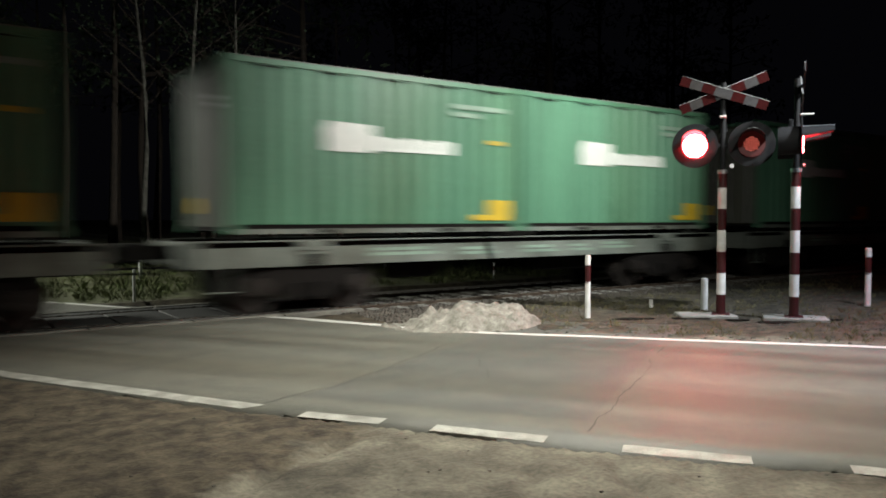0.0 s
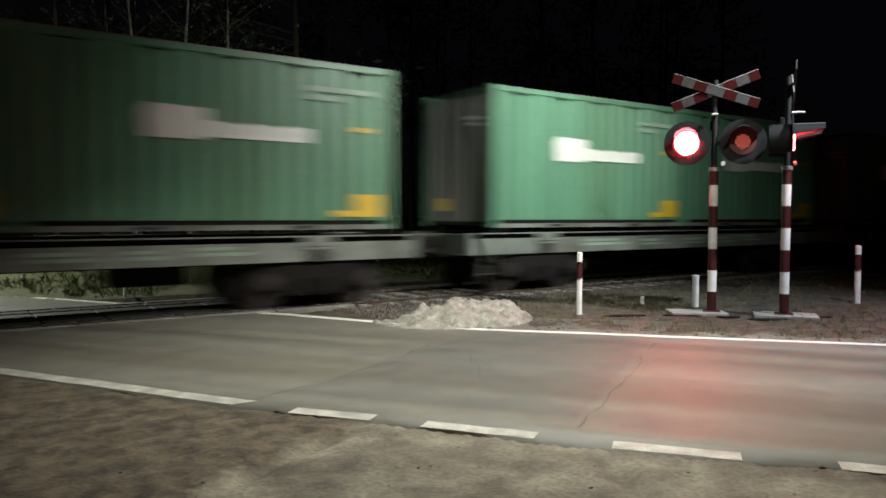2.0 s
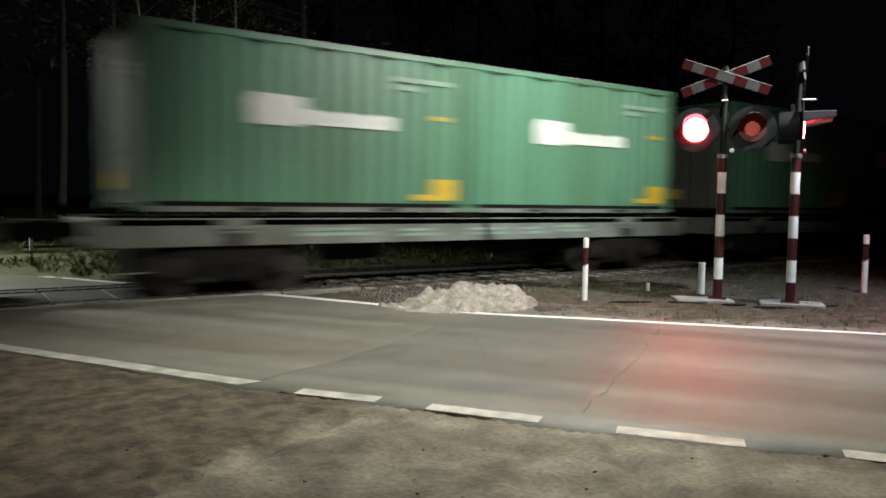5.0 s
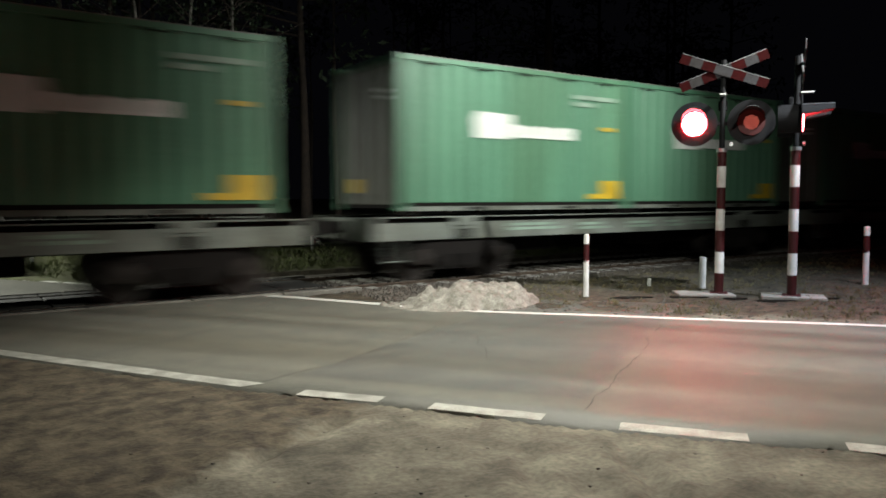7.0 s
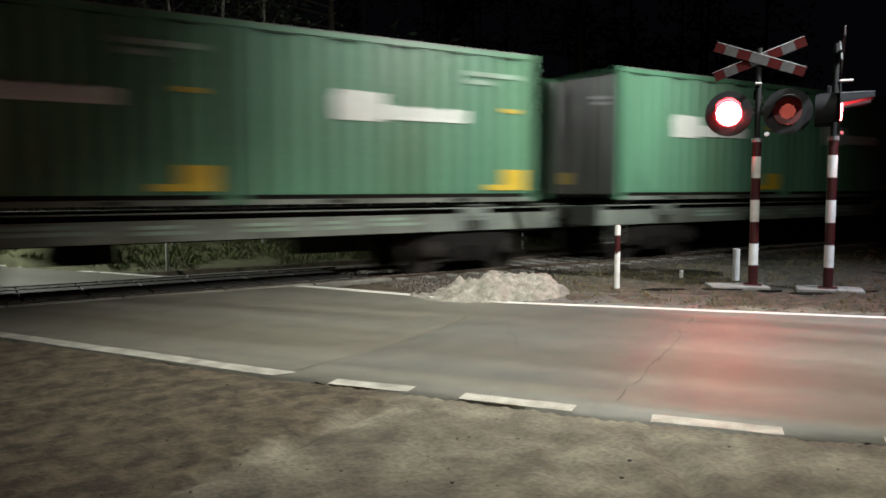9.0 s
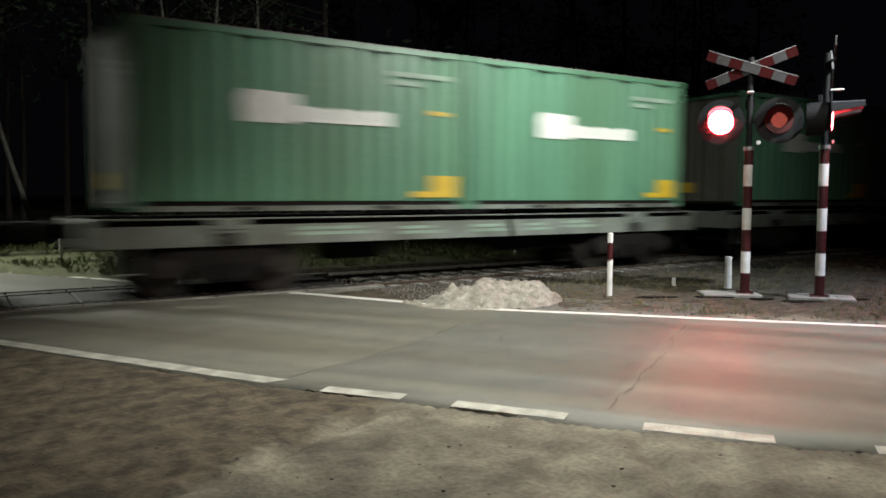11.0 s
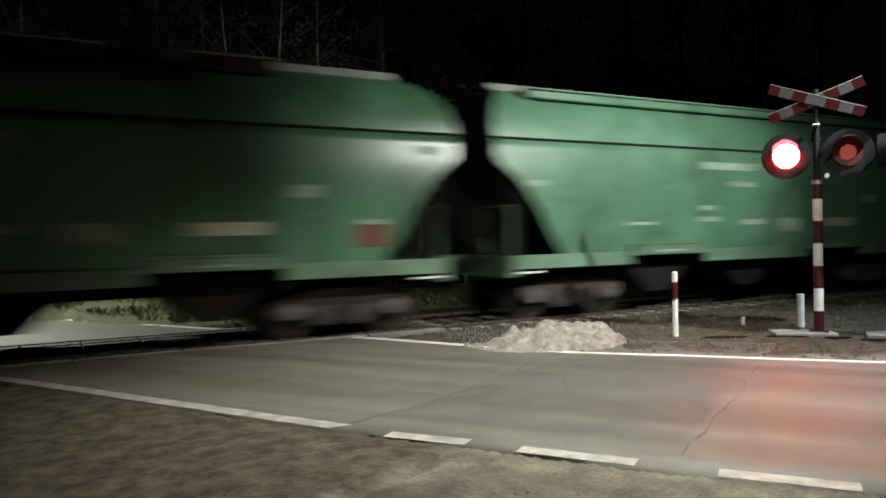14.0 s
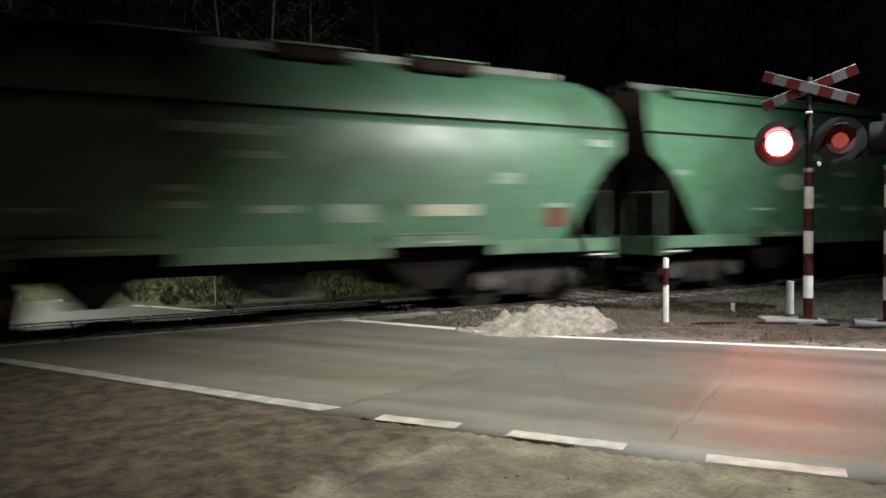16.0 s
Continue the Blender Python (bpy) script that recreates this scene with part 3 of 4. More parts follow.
def container():
    """A green high box container with corrugated sides, its near lower left corner at the origin."""
    c = new("shipping_container")
    tagged(c, "green corrugated steel container with white logo on a wagon", "container", "containers on the train")
    g = M["container"]
    for y, s in ((0.015, -1), (WID - 0.015, 1)):
        part("side_wall", corrugated(0.11, LEN - 0.11, y, 0.045, 0.16, HGT - 0.10, 18, s), g, c, "green corrugated side")
        part("bottom_rail", boxed((0.1, LEN - 0.1, min(y, y - s * 0.06), max(y, y - s * 0.06), 0.0, 0.085)), M["sill"], c, "pale grey bottom rail")
        # black strip puts the shade of the groove into the colour
        part("rail_groove", boxed((0.1, LEN - 0.1, min(y - s * 0.045, y - s * 0.08), max(y - s * 0.045, y - s * 0.08), 0.085, 0.17)), M["black"], c)
        part("top_rail", boxed((0.1, LEN - 0.1, min(y + s * 0.012, y - s * 0.06), max(y + s * 0.012, y - s * 0.06), HGT - 0.11, HGT - 0.005)), g, c)
        for x in (1.75, LEN - 1.75):
            # black plate drawn for the shaded fork opening
            part("fork_pocket", boxed((x - 0.18, x + 0.18, min(y + s * 0.003, y - s * 0.02), max(y + s * 0.003, y - s * 0.02), 0.012, 0.075)), M["black"], c)
        # pale strip paints the light that catches the top rail from above
        part("top_edge", boxed((0.1, LEN - 0.1, min(y + s * 0.014, y - s * 0.02), max(y + s * 0.014, y - s * 0.02), HGT - 0.022, HGT - 0.002)), M["sill"], c, "pale strip for the lit top edge")
        for x in (0.7, 1.9, 3.03, 4.2, 5.4):
            part("roof_lashing", boxed((x - 0.22, x + 0.22, min(y + s * 0.013, y + s * 0.022), max(y + s * 0.013, y + s * 0.022), HGT - 0.16, HGT - 0.135)), M["black"], c)
    for x in (0.0, LEN - 0.14):
        for y in (0.0, WID - 0.12):
            part("corner_post", boxed((x, x + 0.14, y, y + 0.12, 0.11, HGT - 0.11), bevel=0.01), g, c)
            for z in (0.0, HGT - 0.115):
                part("corner_casting", boxed((x - 0.004, x + 0.168, y - 0.004, y + 0.158, z, z + 0.118), bevel=0.012), g, c)
    part("roof", boxed((0.05, LEN - 0.05, 0.05, WID - 0.05, HGT - 0.06, HGT - 0.015)), g, c)
    part("floor", boxed((0.05, LEN - 0.05, 0.08, WID - 0.08, 0.05, 0.16)), M["black"], c)
    part("end_wall", boxed((LEN - 0.09, LEN - 0.05, 0.12, WID - 0.12, 0.1, HGT - 0.1)), g, c)
    for y0, y1 in ((0.125, 1.21), (1.23, WID - 0.125)):
        door = part("door", boxed((0.03, 0.07, y0, y1, 0.12, HGT - 0.12)), M["door"], c, "weathered grey door leaf")
        for k in range(4):
            part("door_panel", boxed((0.018, 0.03, y0 + 0.08, y1 - 0.08, 0.3 + 0.62 * k, 0.72 + 0.62 * k)), M["door"], door)
        for y in (y0 + 0.25, y1 - 0.25):
            part("lock_rod", rods(((0.0, y, 0.14), (0.0, y, HGT - 0.14)), r=0.019), M["galv"], door, "galvanised lock rod")
    part("door_label", boxed((0.012, 0.017, 1.5, 1.95, 0.35, 0.62)), M["yellow"], c, "yellow label")
    part("door_lettering", boxed((0.012, 0.017, 0.42, 0.9, 2.25, 2.31), (0.012, 0.017, 0.42, 0.8, 2.12, 2.18)), M["white"], c, "white unreadable lettering")
    y = 0.006
    # white flag-like logo and its bar of writing
    part("logo_shield", prism([(1.74, 1.43), (2.62, 1.43), (2.70, 1.60), (2.66, 1.92), (1.80, 1.95), (1.70, 1.80)], "y", y - 0.006, y + 0.006), M["white"], c, "white plain logo shape")
    for k in range(8):
        a = 2.72 + 0.215 * k
        part("logo_block", boxed((a, a + 0.19, y - 0.006, y + 0.006, 1.48 + 0.012 * (k % 2), 1.735 - 0.02 * (k % 3))), M["white"], c, "white logo block")
    part("logo_line", boxed((2.70, 4.40, y - 0.004, y + 0.006, 1.475, 1.53)), M["white"], c, "white logo line")
    part("number_bar", boxed((4.42, 5.72, y - 0.006, y + 0.006, 2.37, 2.46)), M["fade"], c, "pale unreadable bar")
    part("number_bar", boxed((4.42, 5.05, y - 0.006, y + 0.006, 2.22, 2.31)), M["fade"], c, "pale unreadable bar")
    part("yellow_plate", boxed((5.27, 5.84, y - 0.008, y + 0.006, 0.22, 0.62)), M["yellow"], c, "square yellow warning plate")
    part("yellow_strip", boxed((4.88, 5.27, y - 0.007, y + 0.006, 0.22, 0.33)), M["yellow"], c, "yellow strip")
    part("yellow_mark", boxed((5.28, 5.66, y - 0.007, y + 0.006, 1.72, 1.80)), M["yellow"], c)
    return c


# ---------------------------------------------------------------- rolling stock: hopper
HALF = 6.96
SIDE = 1.60


def end_x(z):
    """Half length of the hopper body at a height: sloping ends below, rounded above."""
    return float(np.interp(z, [1.26, 1.6, 2.0, 2.25, 2.5, 2.7, 2.85, 2.95, 3.1, 3.52, 3.80, 4.10, 4.35, 4.60, 4.75], [5.48, 5.74, 5.98, 6.14, 6.34, 6.54, 6.74, 6.88, 6.95, HALF, 6.92, 6.76, 6.52, 6.2, 6.1]))


WALL = [(0.06, 1.26), (0.02, 1.6), (0.005, 2.0), (0.0, 2.25), (0.0, 2.5), (0.006, 2.7), (0.016, 2.85), (0.026, 2.95), (0.045, 3.1), (0.07, 3.26), (0.10, 3.42)]  # how far the side leans in at a height


def lean(z):
    return float(np.interp(z, [b for _, b in WALL], [a for a, _ in WALL]))


def shell(profile, smooth_ends=True):
    """A body lofted through a half profile of (distance from the middle, height), mirrored, closed at its ends."""
    bm = bmesh.new()
    grid = []
    full = [(-d, z) for d, z in profile] + [(d, z) for d, z in reversed(profile)]
    for d, z in full:
        e = end_x(z)
        grid.append([bm.verts.new((e * u, YC + d, z)) for u in np.linspace(-1, 1, 25)])
    for r, s in zip(grid, grid[1:]):
        for i in range(len(r) - 1):
            bm.faces.new((r[i], r[i + 1], s[i + 1], s[i]))
    return bm


def end_wall(profile, s):
    """The wall that closes the shell at one end."""
    bm = bmesh.new()
    rows = [[bm.verts.new((s * end_x(z), YC - d, z)), bm.verts.new((s * end_x(z), YC + d, z))] for d, z in profile]
    for a, b in zip(rows, rows[1:]):
        if (b[0].co - b[1].co).length > 0.01:
            bm.faces.new((a[0], a[1], b[1], b[0]))
        else:
            bm.faces.new((a[0], a[1], b[0]))
    return bm


def hopper(logo, paint, hatches):
    h = new("hopper_wagon")
    tone = "weathered grey-green" if paint == "hopper_pale" else "green"
    tagged(h, tone + " covered hopper wagon with rounded roof and sloping ends", "railway wagon", "hopper wagons of the train")
    g = M[paint]
    wall = [(SIDE - a, z) for a, z in WALL]
    part("body", shell(wall), g, h, "dirty green steel body", smooth=True)
    arc = [(SIDE - 0.11, 3.45), (SIDE - 0.15, 3.62), (SIDE - 0.23, 3.84), (SIDE - 0.36, 4.06), (SIDE - 0.56, 4.26), (SIDE - 0.84, 4.43), (SIDE - 1.17, 4.54), (0.0, 4.60)]
    part("roof", shell(arc), g, h, "rounded green roof", smooth=True)
    # both ends are a darker brown than the green sides
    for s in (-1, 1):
        part("end_wall", end_wall(wall, s), M["grime"], h, "dark brown end wall")
        part("roof_end", end_wall(arc, s), M["grime"], h, "dark brown roof end")
    for s in (-1, 1):
        y = YC + s * SIDE
        part("eave_rail", boxed((-HALF + 0.02, HALF - 0.02, min(y - s * 0.15, y - s * 0.088), max(y - s * 0.15, y - s * 0.088), 3.405, 3.455)), M["black"], h, "dark seam below the roof")
        for a, b in ((-6.62, -3.80), (-1.70, 1.70), (3.80, 6.62)):
            part("side_sill", boxed((a, b, min(y - s * 0.1, y + s * 0.01), max(y - s * 0.1, y + s * 0.01), 1.01, 1.27), bevel=0.008), M["hopper_sill"], h, "pale green side sill")
        for x in (-2.75, 2.75):
            part("discharge_panel", boxed((x - 1.03, x + 1.03, min(y, y + s * 0.06), max(y, y + s * 0.06), 1.19, 1.43), bevel=0.01), M["hopper_sill"], h, "pale green panel over the chute")
            part("panel_lip", boxed((x - 1.06, x + 1.06, min(y, y + s * 0.075), max(y, y + s * 0.075), 1.40, 1.435)), M["hopper_sill"], h)
            part("panel_lettering", boxed((x - 0.4, x + 0.4, min(y + s * 0.062, y + s * 0.068), max(y + s * 0.062, y + s * 0.068), 1.25, 1.29)), M["fade"], h)
    part("roof_walkway", boxed((-6.3, 6.3, YC - 0.35, YC + 0.35, 4.66, 4.69), (-6.3, 6.3, YC - 0.35, YC - 0.31, 4.56, 4.66), (-6.3, 6.3, YC + 0.31, YC + 0.35, 4.56, 4.66)), M["sill"], h, "grey roof walkway grating")
    for y in (YC - 0.95, YC + 0.95):
        if hatches == "long":
            part("loading_hatch", boxed((-5.9, 5.9, y - 0.22, y + 0.22, 4.28, 4.44), bevel=0.02), g, h, "green hatch coaming along the roof")
            for k in range(4):
                part("hatch_lid", boxed((-5.95 + 2.98 * k, -3.0 + 2.98 * k, y - 0.26, y + 0.26, 4.44, 4.475), bevel=0.012), M["hopper_sill"], h, "pale hatch lid")
        else:
            for x in (-4.35, -1.85, 0.65, 3.15):
                part("loading_hatch", boxed((x - 0.66, x + 0.66, y - 0.24, y + 0.24, 4.30, 4.51), bevel=0.03), M["grime"], h, "dark roof hatch")
                part("hatch_lid", boxed((x - 0.70, x + 0.70, y - 0.28, y + 0.28, 4.51, 4.55), bevel=0.012), M["hopper_sill"], h, "pale hatch lid")
    part("centre_sill", boxed((-6.6, 6.6, YC - 0.22, YC + 0.22, 0.76, 1.15)), M["black"], h)
    for s in (-1, 1):
        x = s * 6.62
        part("end_beam", boxed((x - 0.07, x + 0.07, YC - SIDE + 0.02, YC + SIDE - 0.02, 0.86, 1.26), bevel=0.01), M["hopper_sill"], h)
        part("platform", boxed((min(x, s * 5.4), max(x, s * 5.4), YC - 1.5, YC + 1.5, 1.2, 1.25)), M["black"], h)
        for y in (YC - 1.42, YC - 0.55, YC + 0.55, YC + 1.42):
            part("end_post", boxed((s * 6.46 - 0.04, s * 6.46 + 0.04, y - 0.04, y + 0.04, 1.26, 2.66)), M["black"], h)
        bars = [((s * 6.62, YC - 1.30, 1.26), (s * 6.99, YC - 1.30, 3.5)), ((s * 6.62, YC - 0.92, 1.26), (s * 6.99, YC - 0.92, 3.5))]
        bars += [((s * (6.62 + 0.37 * k / 8), YC - 1.30, 1.26 + 0.28 * k), (s * (6.62 + 0.37 * k / 8), YC - 0.92, 1.26 + 0.28 * k)) for k in range(1, 8)]
        part("end_ladder", rods(*bars, r=0.016, sides=6), M["black"], h)
        part("end_rail", rods(((s * 6.6, YC - 1.45, 1.26), (s * 6.6, YC - 1.45, 2.2)), ((s * 6.6, YC - 1.45, 2.2), (s * 6.6, YC - 0.5, 2.2)), ((s * 6.6, YC - 0.5, 2.2), (s * 6.6, YC - 0.5, 1.26)), r=0.018, sides=6), M["hopper_sill"], h)
        part("uncoupling_lever", boxed((min(s * 6.05, s * 6.55), max(s * 6.05, s * 6.55), YC - SIDE - 0.02, YC - SIDE + 0.02, 0.93, 0.965)), M["white"], h, "white lever")
        coupler(h, s * 6.69, s)
        bogie(h, s * 4.95, "bogie", "axle")
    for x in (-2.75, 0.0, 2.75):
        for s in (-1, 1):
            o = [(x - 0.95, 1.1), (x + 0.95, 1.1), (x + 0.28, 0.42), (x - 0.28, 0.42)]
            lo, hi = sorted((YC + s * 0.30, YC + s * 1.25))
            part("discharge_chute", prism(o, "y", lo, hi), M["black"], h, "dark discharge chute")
    y = YC - SIDE - 0.001

    def sheet(outline, proud):
        """A thin plate that lies on the leaning side."""
        bm = bmesh.new()
        front, back = ([bm.verts.new((a, y + lean(b) + d, b)) for a, b in outline] for d in (-proud, 0.008))
        bm.faces.new(front)
        bm.faces.new(back[::-1])
        for i in range(len(outline)):
            k = (i + 1) % len(outline)
            bm.faces.new((front[i], front[k], back[k], back[i]))
        return bm

    def mark(name, x0, x1, z0, z1, mat, label=""):
        part(name, sheet([(x0, z0), (x1, z0), (x1, z1), (x0, z1)], 0.005), M[mat], h, label)

    if logo == "shield":
        part("logo_shield", sheet([(2.05, 2.72), (2.95, 2.72), (3.05, 2.95), (2.98, 3.22), (2.1, 3.24), (2.0, 3.05)], 0.005), M["cream"], h, "cream plain logo shape")
        mark("logo_line", 3.02, 4.98, 2.78, 2.84, "cream", "cream logo line")
        for k in range(8):
            mark("logo_block", 3.04 + 0.245 * k, 3.25 + 0.245 * k, 2.80, 3.03 - 0.02 * (k % 2), "cream", "cream logo block")
    if logo == "crest":
        part("logo_crest", sheet([(1.80 + 0.37 * math.cos(a), 2.87 + 0.30 * math.sin(a)) for a in np.linspace(0, 2 * math.pi, 28, endpoint=False)], 0.005), M["cream"], h, "round cream crest")
        part("pale_oval", sheet([(-2.47 + 0.52 * math.cos(a), 2.46 + 0.20 * math.sin(a)) for a in np.linspace(0, 2 * math.pi, 24, endpoint=False)], 0.004), M["fade"], h, "pale scrubbed oval")
        for k in range(9):
            mark("logo_block", 2.55 + 0.28 * k, 2.80 + 0.28 * k, 2.58, 2.70, "cream", "cream logo block")
            mark("logo_block", 2.55 + 0.28 * k, 2.80 + 0.28 * k, 2.735, 2.86 + 0.02 * (k % 2), "cream", "cream logo block")
    mark("inscription", -1.7, 0.1, 2.98, 3.14, "fade", "faded writing")
    mark("inscription", -0.9, -0.1, 2.62, 2.73, "fade")
    mark("number_plate", 6.1, 6.6, 3.06, 3.2, "fade", "pale plate")
    mark("data_panel", 2.3, 3.5, 1.72, 1.92, "cream", "cream data lettering")
    mark("data_panel", 0.7, 1.5, 1.62, 1.92, "fade")
    mark("data_panel", -0.6, 0.2, 1.78, 1.9, "fade")
    mark("data_panel", -1.8, -1.4, 2.1, 2.2, "fade")
    mark("data_panel", -1.9, -1.3, 1.86, 1.96, "fade")
    mark("data_panel", -3.9, -3.2, 1.8, 1.86, "fade")
    mark("data_panel", 3.9, 4.4, 2.3, 2.5, "fade")
    mark("rust_patch", 5.0, 5.55, 1.5, 1.86, "rust", "rusty brown patch")
    mark("pale_plate", 5.02, 5.5, 1.87, 1.95, "fade")
    mark("end_plate", -6.3, -5.9, 2.55, 2.66, "fade")
    return h


PITCH = 14.60
HOPPER_PITCH = 14.72
TRAIN = [  # seconds, place along the track of the reference container corner
    (0.0, -120.15), (1.0, -102.75), (2.0, -85.35), (3.0, -68.6), (4.0, -51.2), (6.5, -8.45), (7.0, -0.1), (7.5, 8.15), (8.0, 16.75), (9.0, 33.95), (11.3, 72.8),
    (12.0, 84.4), (12.5, 92.65), (13.0, 101.05), (13.5, 109.65), (14.0, 118.05), (14.5, 126.3), (15.0, 134.55), (15.5, 142.95), (16.0, 151.45)]
moving = []
wagon0, box0 = flat_wagon(), container()
for k in range(-11, 6):
    w = wagon0 if k == -11 else copy_thing(wagon0, pose(0, 0, 0))
    moving.append((w, -PITCH * k, 0.0))
    for j in range(2):
        b = box0 if (k, j) == (-11, 0) else copy_thing(box0, pose(0, 0, 0))
        moving.append((b, -PITCH * k + 6.14 * j, ZB))
kinds_of_hopper = {}
for k, kind in enumerate([("crest", "hopper_pale", "long"), ("shield", "hopper", "long"), ("", "hopper_pale", "long"), ("", "hopper", "square"), ("crest", "hopper_pale", "long"), ("", "hopper_pale", "square"), ("", "hopper", "square"), ("shield", "hopper", "long")]):
    if kind in kinds_of_hopper:
        h = copy_thing(kinds_of_hopper[kind], pose(0, 0, 0))
    else:
        h = kinds_of_hopper[kind] = hopper(*kind)
    moving.append((h, -PITCH * 5 - 8.62 - HOPPER_PITCH * k, 0.0))

# ---------------------------------------------------------------- crossing signals
lamps = []


def signal_mast(place, front, label):
    """A striped mast with two flashing lamps under a crossing sign. Its front is the local -y."""
    mast = new("crossing_signal")
    tagged(mast, label, "crossing signal", "crossing signals")
    bands = [(0.0, 0.34, "mastr"), (0.34, 0.69, "mastw"), (0.69, 1.04, "mastr"), (1.04, 1.39, "mastw"), (1.39, 1.74, "mastr"), (1.74, 2.08, "mastw"), (2.08, 2.34, "mastr")]
    for z0, z1, mat in bands:
        part("mast_band", rod(bmesh.new(), (0, 0, z0), (0, 0, z1), 0.072, sides=20), M[mat], mast, "white band" if mat == "mastw" else "dark red band", smooth=False)
    part("foot_flange", boxed((-0.14, 0.14, -0.14, 0.14, 0.0, 0.03), bevel=0.008), M["mastr"], mast)
    part("mast_top", rod(bmesh.new(), (0, 0, 2.34), (0, 0, 3.78), 0.045, sides=14), M["dark"], mast, "dark upper mast tube")
    part("collar", rod(bmesh.new(), (0, 0, 2.31), (0, 0, 2.37), 0.085, sides=16), M["galv"], mast)
    part("bell", disc(bmesh.new(), (0.14, -0.1, 2.42), (0, -1, 0.2), 0.035, 0.04, 16), M["galv"], mast, "small metal bell")
    part("lamp_bar", boxed((-0.25, 0.25, -0.03, 0.03, 2.74, 2.80), bevel=0.008), M["dark"], mast)
    for s in (-1, 1):
        # round board with a hole, and a deep dark cup behind it
        def ring(bm, y0, r0, y1, r1):
            a = [[bm.verts.new((s * 0.43 + r * math.cos(t), y0 if k == 0 else y1, 2.77 + r * math.sin(t))) for t in np.linspace(0, 2 * math.pi, 32, endpoint=False)] for k, r in ((0, r0), (1, r1))]
            for i in range(32):
                bm.faces.new((a[0][i], a[0][(i + 1) % 32], a[1][(i + 1) % 32], a[1][i]))
        bm = bmesh.new()
        for y0, r0, y1, r1 in ((-0.065, 0.205, -0.065, 0.36), (-0.065, 0.36, -0.05, 0.36), (-0.05, 0.36, -0.05, 0.205)):
            ring(bm, y0, r0, y1, r1)
        board = part("backing_board", bm, M["dark"], mast, "round black backing board")
        bm = bmesh.new()
        for y0, r0, y1, r1 in ((-0.065, 0.205, 0.26, 0.205), (0.26, 0.205, 0.26, 0.001), (0.27, 0.001, 0.27, 0.215), (0.27, 0.215, -0.065, 0.215)):
            ring(bm, y0, r0, y1, r1)
        part("lamp_housing", bm, M["dark"], board)
        bm = bmesh.new()
        n = 14
        inner, outer_r = 0.206, 0.214
        rings = []
        for y0 in (-0.066, -0.50):
            for r in (inner, outer_r):
                rings.append([bm.verts.new((s * 0.43 + r * math.cos(a), y0, 2.77 + r * math.sin(a))) for a in np.linspace(radians(10 if y0 > -0.1 else 35), radians(170 if y0 > -0.1 else 145), n)])
        a0, b0, a1, b1 = rings
        for i in range(n - 1):
            for p, q in ((a0, a1), (b0, b1), (a0, b0), (a1, b1)):
                bm.faces.new((p[i], p[i + 1], q[i + 1], q[i]))
        part("visor", bm, M["dark"], board, "black sheet metal visor")
        # raised bright strip stands for lamp light on the black visor's top
        bm = bmesh.new()
        ridge = [[bm.verts.new((s * 0.43 + r * math.cos(a), y0, 2.77 + r * math.sin(a))) for a in np.linspace(radians(68), radians(112), 7)] for y0 in (-0.07, -0.503) for r in (0.2145, 0.219)]
        for p, q in ((0, 2), (1, 3), (0, 1), (2, 3)):
            for i in range(6):
                bm.faces.new((ridge[p][i], ridge[p][i + 1], ridge[q][i + 1], ridge[q][i]))
        part("visor_ridge", bm, M["galv"], board, "bright strip for the lamp-lit top of the visor")
        # a turning lens carrier: one face of lit diodes, one face of dim ones
        bm = bmesh.new()
        disc(bm, (0, 0.002, 0), (0, -1, 0), 0.19, 0.03, 32)
        core = part("lens_carrier", bm, M["lamp_on"], board, "red signal lens")
        core.matrix_basis = pose(s * 0.43, -0.06, 2.77)
        bm = disc(bmesh.new(), (0, 0.006, 0), (0, 1, 0), 0.2047, 0.025, 32)
        dim_me = bpy.data.meshes.new("lens_back")
        bm.to_mesh(dim_me)
        bm.free()
        # both faces are one carrier mesh with two materials
        joined = bmesh.new()
        joined.from_mesh(core.data)
        cut = len(joined.faces)
        joined.from_mesh(dim_me)
        joined.faces.ensure_lookup_table()
        for f in joined.faces[cut:]:
            f.material_index = 1
        cut = len(joined.faces)
        for i in range(-4, 5):
            for j in range(-4, 5):
                if i * i + j * j <= 18:
                    disc(joined, (i * 0.026, 0.031, j * 0.026), (0, 1, 0), 0.009, 0.004, 8)
        joined.faces.ensure_lookup_table()
        for f in joined.faces[cut:]:
            f.material_index = 2
        joined.to_mesh(core.data)
        joined.free()
        core.data.materials.append(M["lamp_off"])
        core.data.materials.append(M["led"])
        bpy.data.meshes.remove(dim_me)
        lamps.append((core, s))
    # crossing sign of two banded blades
    for s in (-1, 1):
        blade = part("sign_blade", boxed((-0.70, 0.70, -0.008, 0.008, -0.075, 0.075)), M["signw"], mast, "red and white crossing blade")
        blade.matrix_basis = pose(0, -0.06 - 0.014 * (s + 1), 3.60, 0, s * 20, 0)
        for a, b in ((-0.70, -0.54), (-0.34, -0.14), (0.14, 0.34), (0.54, 0.70)):
            part("red_band", boxed((a, b, -0.0105, -0.008, -0.076, 0.076)), M["signr"], blade)
        # bright strip on the upper edge only, for light falling from above
        part("blade_edge", boxed((-0.70, 0.70, -0.012, 0.012, 0.075, 0.082)), M["galv"], blade)
    part("rear_box", boxed((-0.07, 0.07, 0.05, 0.12, 2.98, 3.14), bevel=0.012), M["dark"], mast, "small dark junction box")
    part("top_plate", boxed((-0.05, 0.05, -0.24, -0.05, 3.2, 3.225), bevel=0.006), M["mastw"], mast, "small white plate")
    turn = math.degrees(math.atan2(front[1], front[0])) + 90
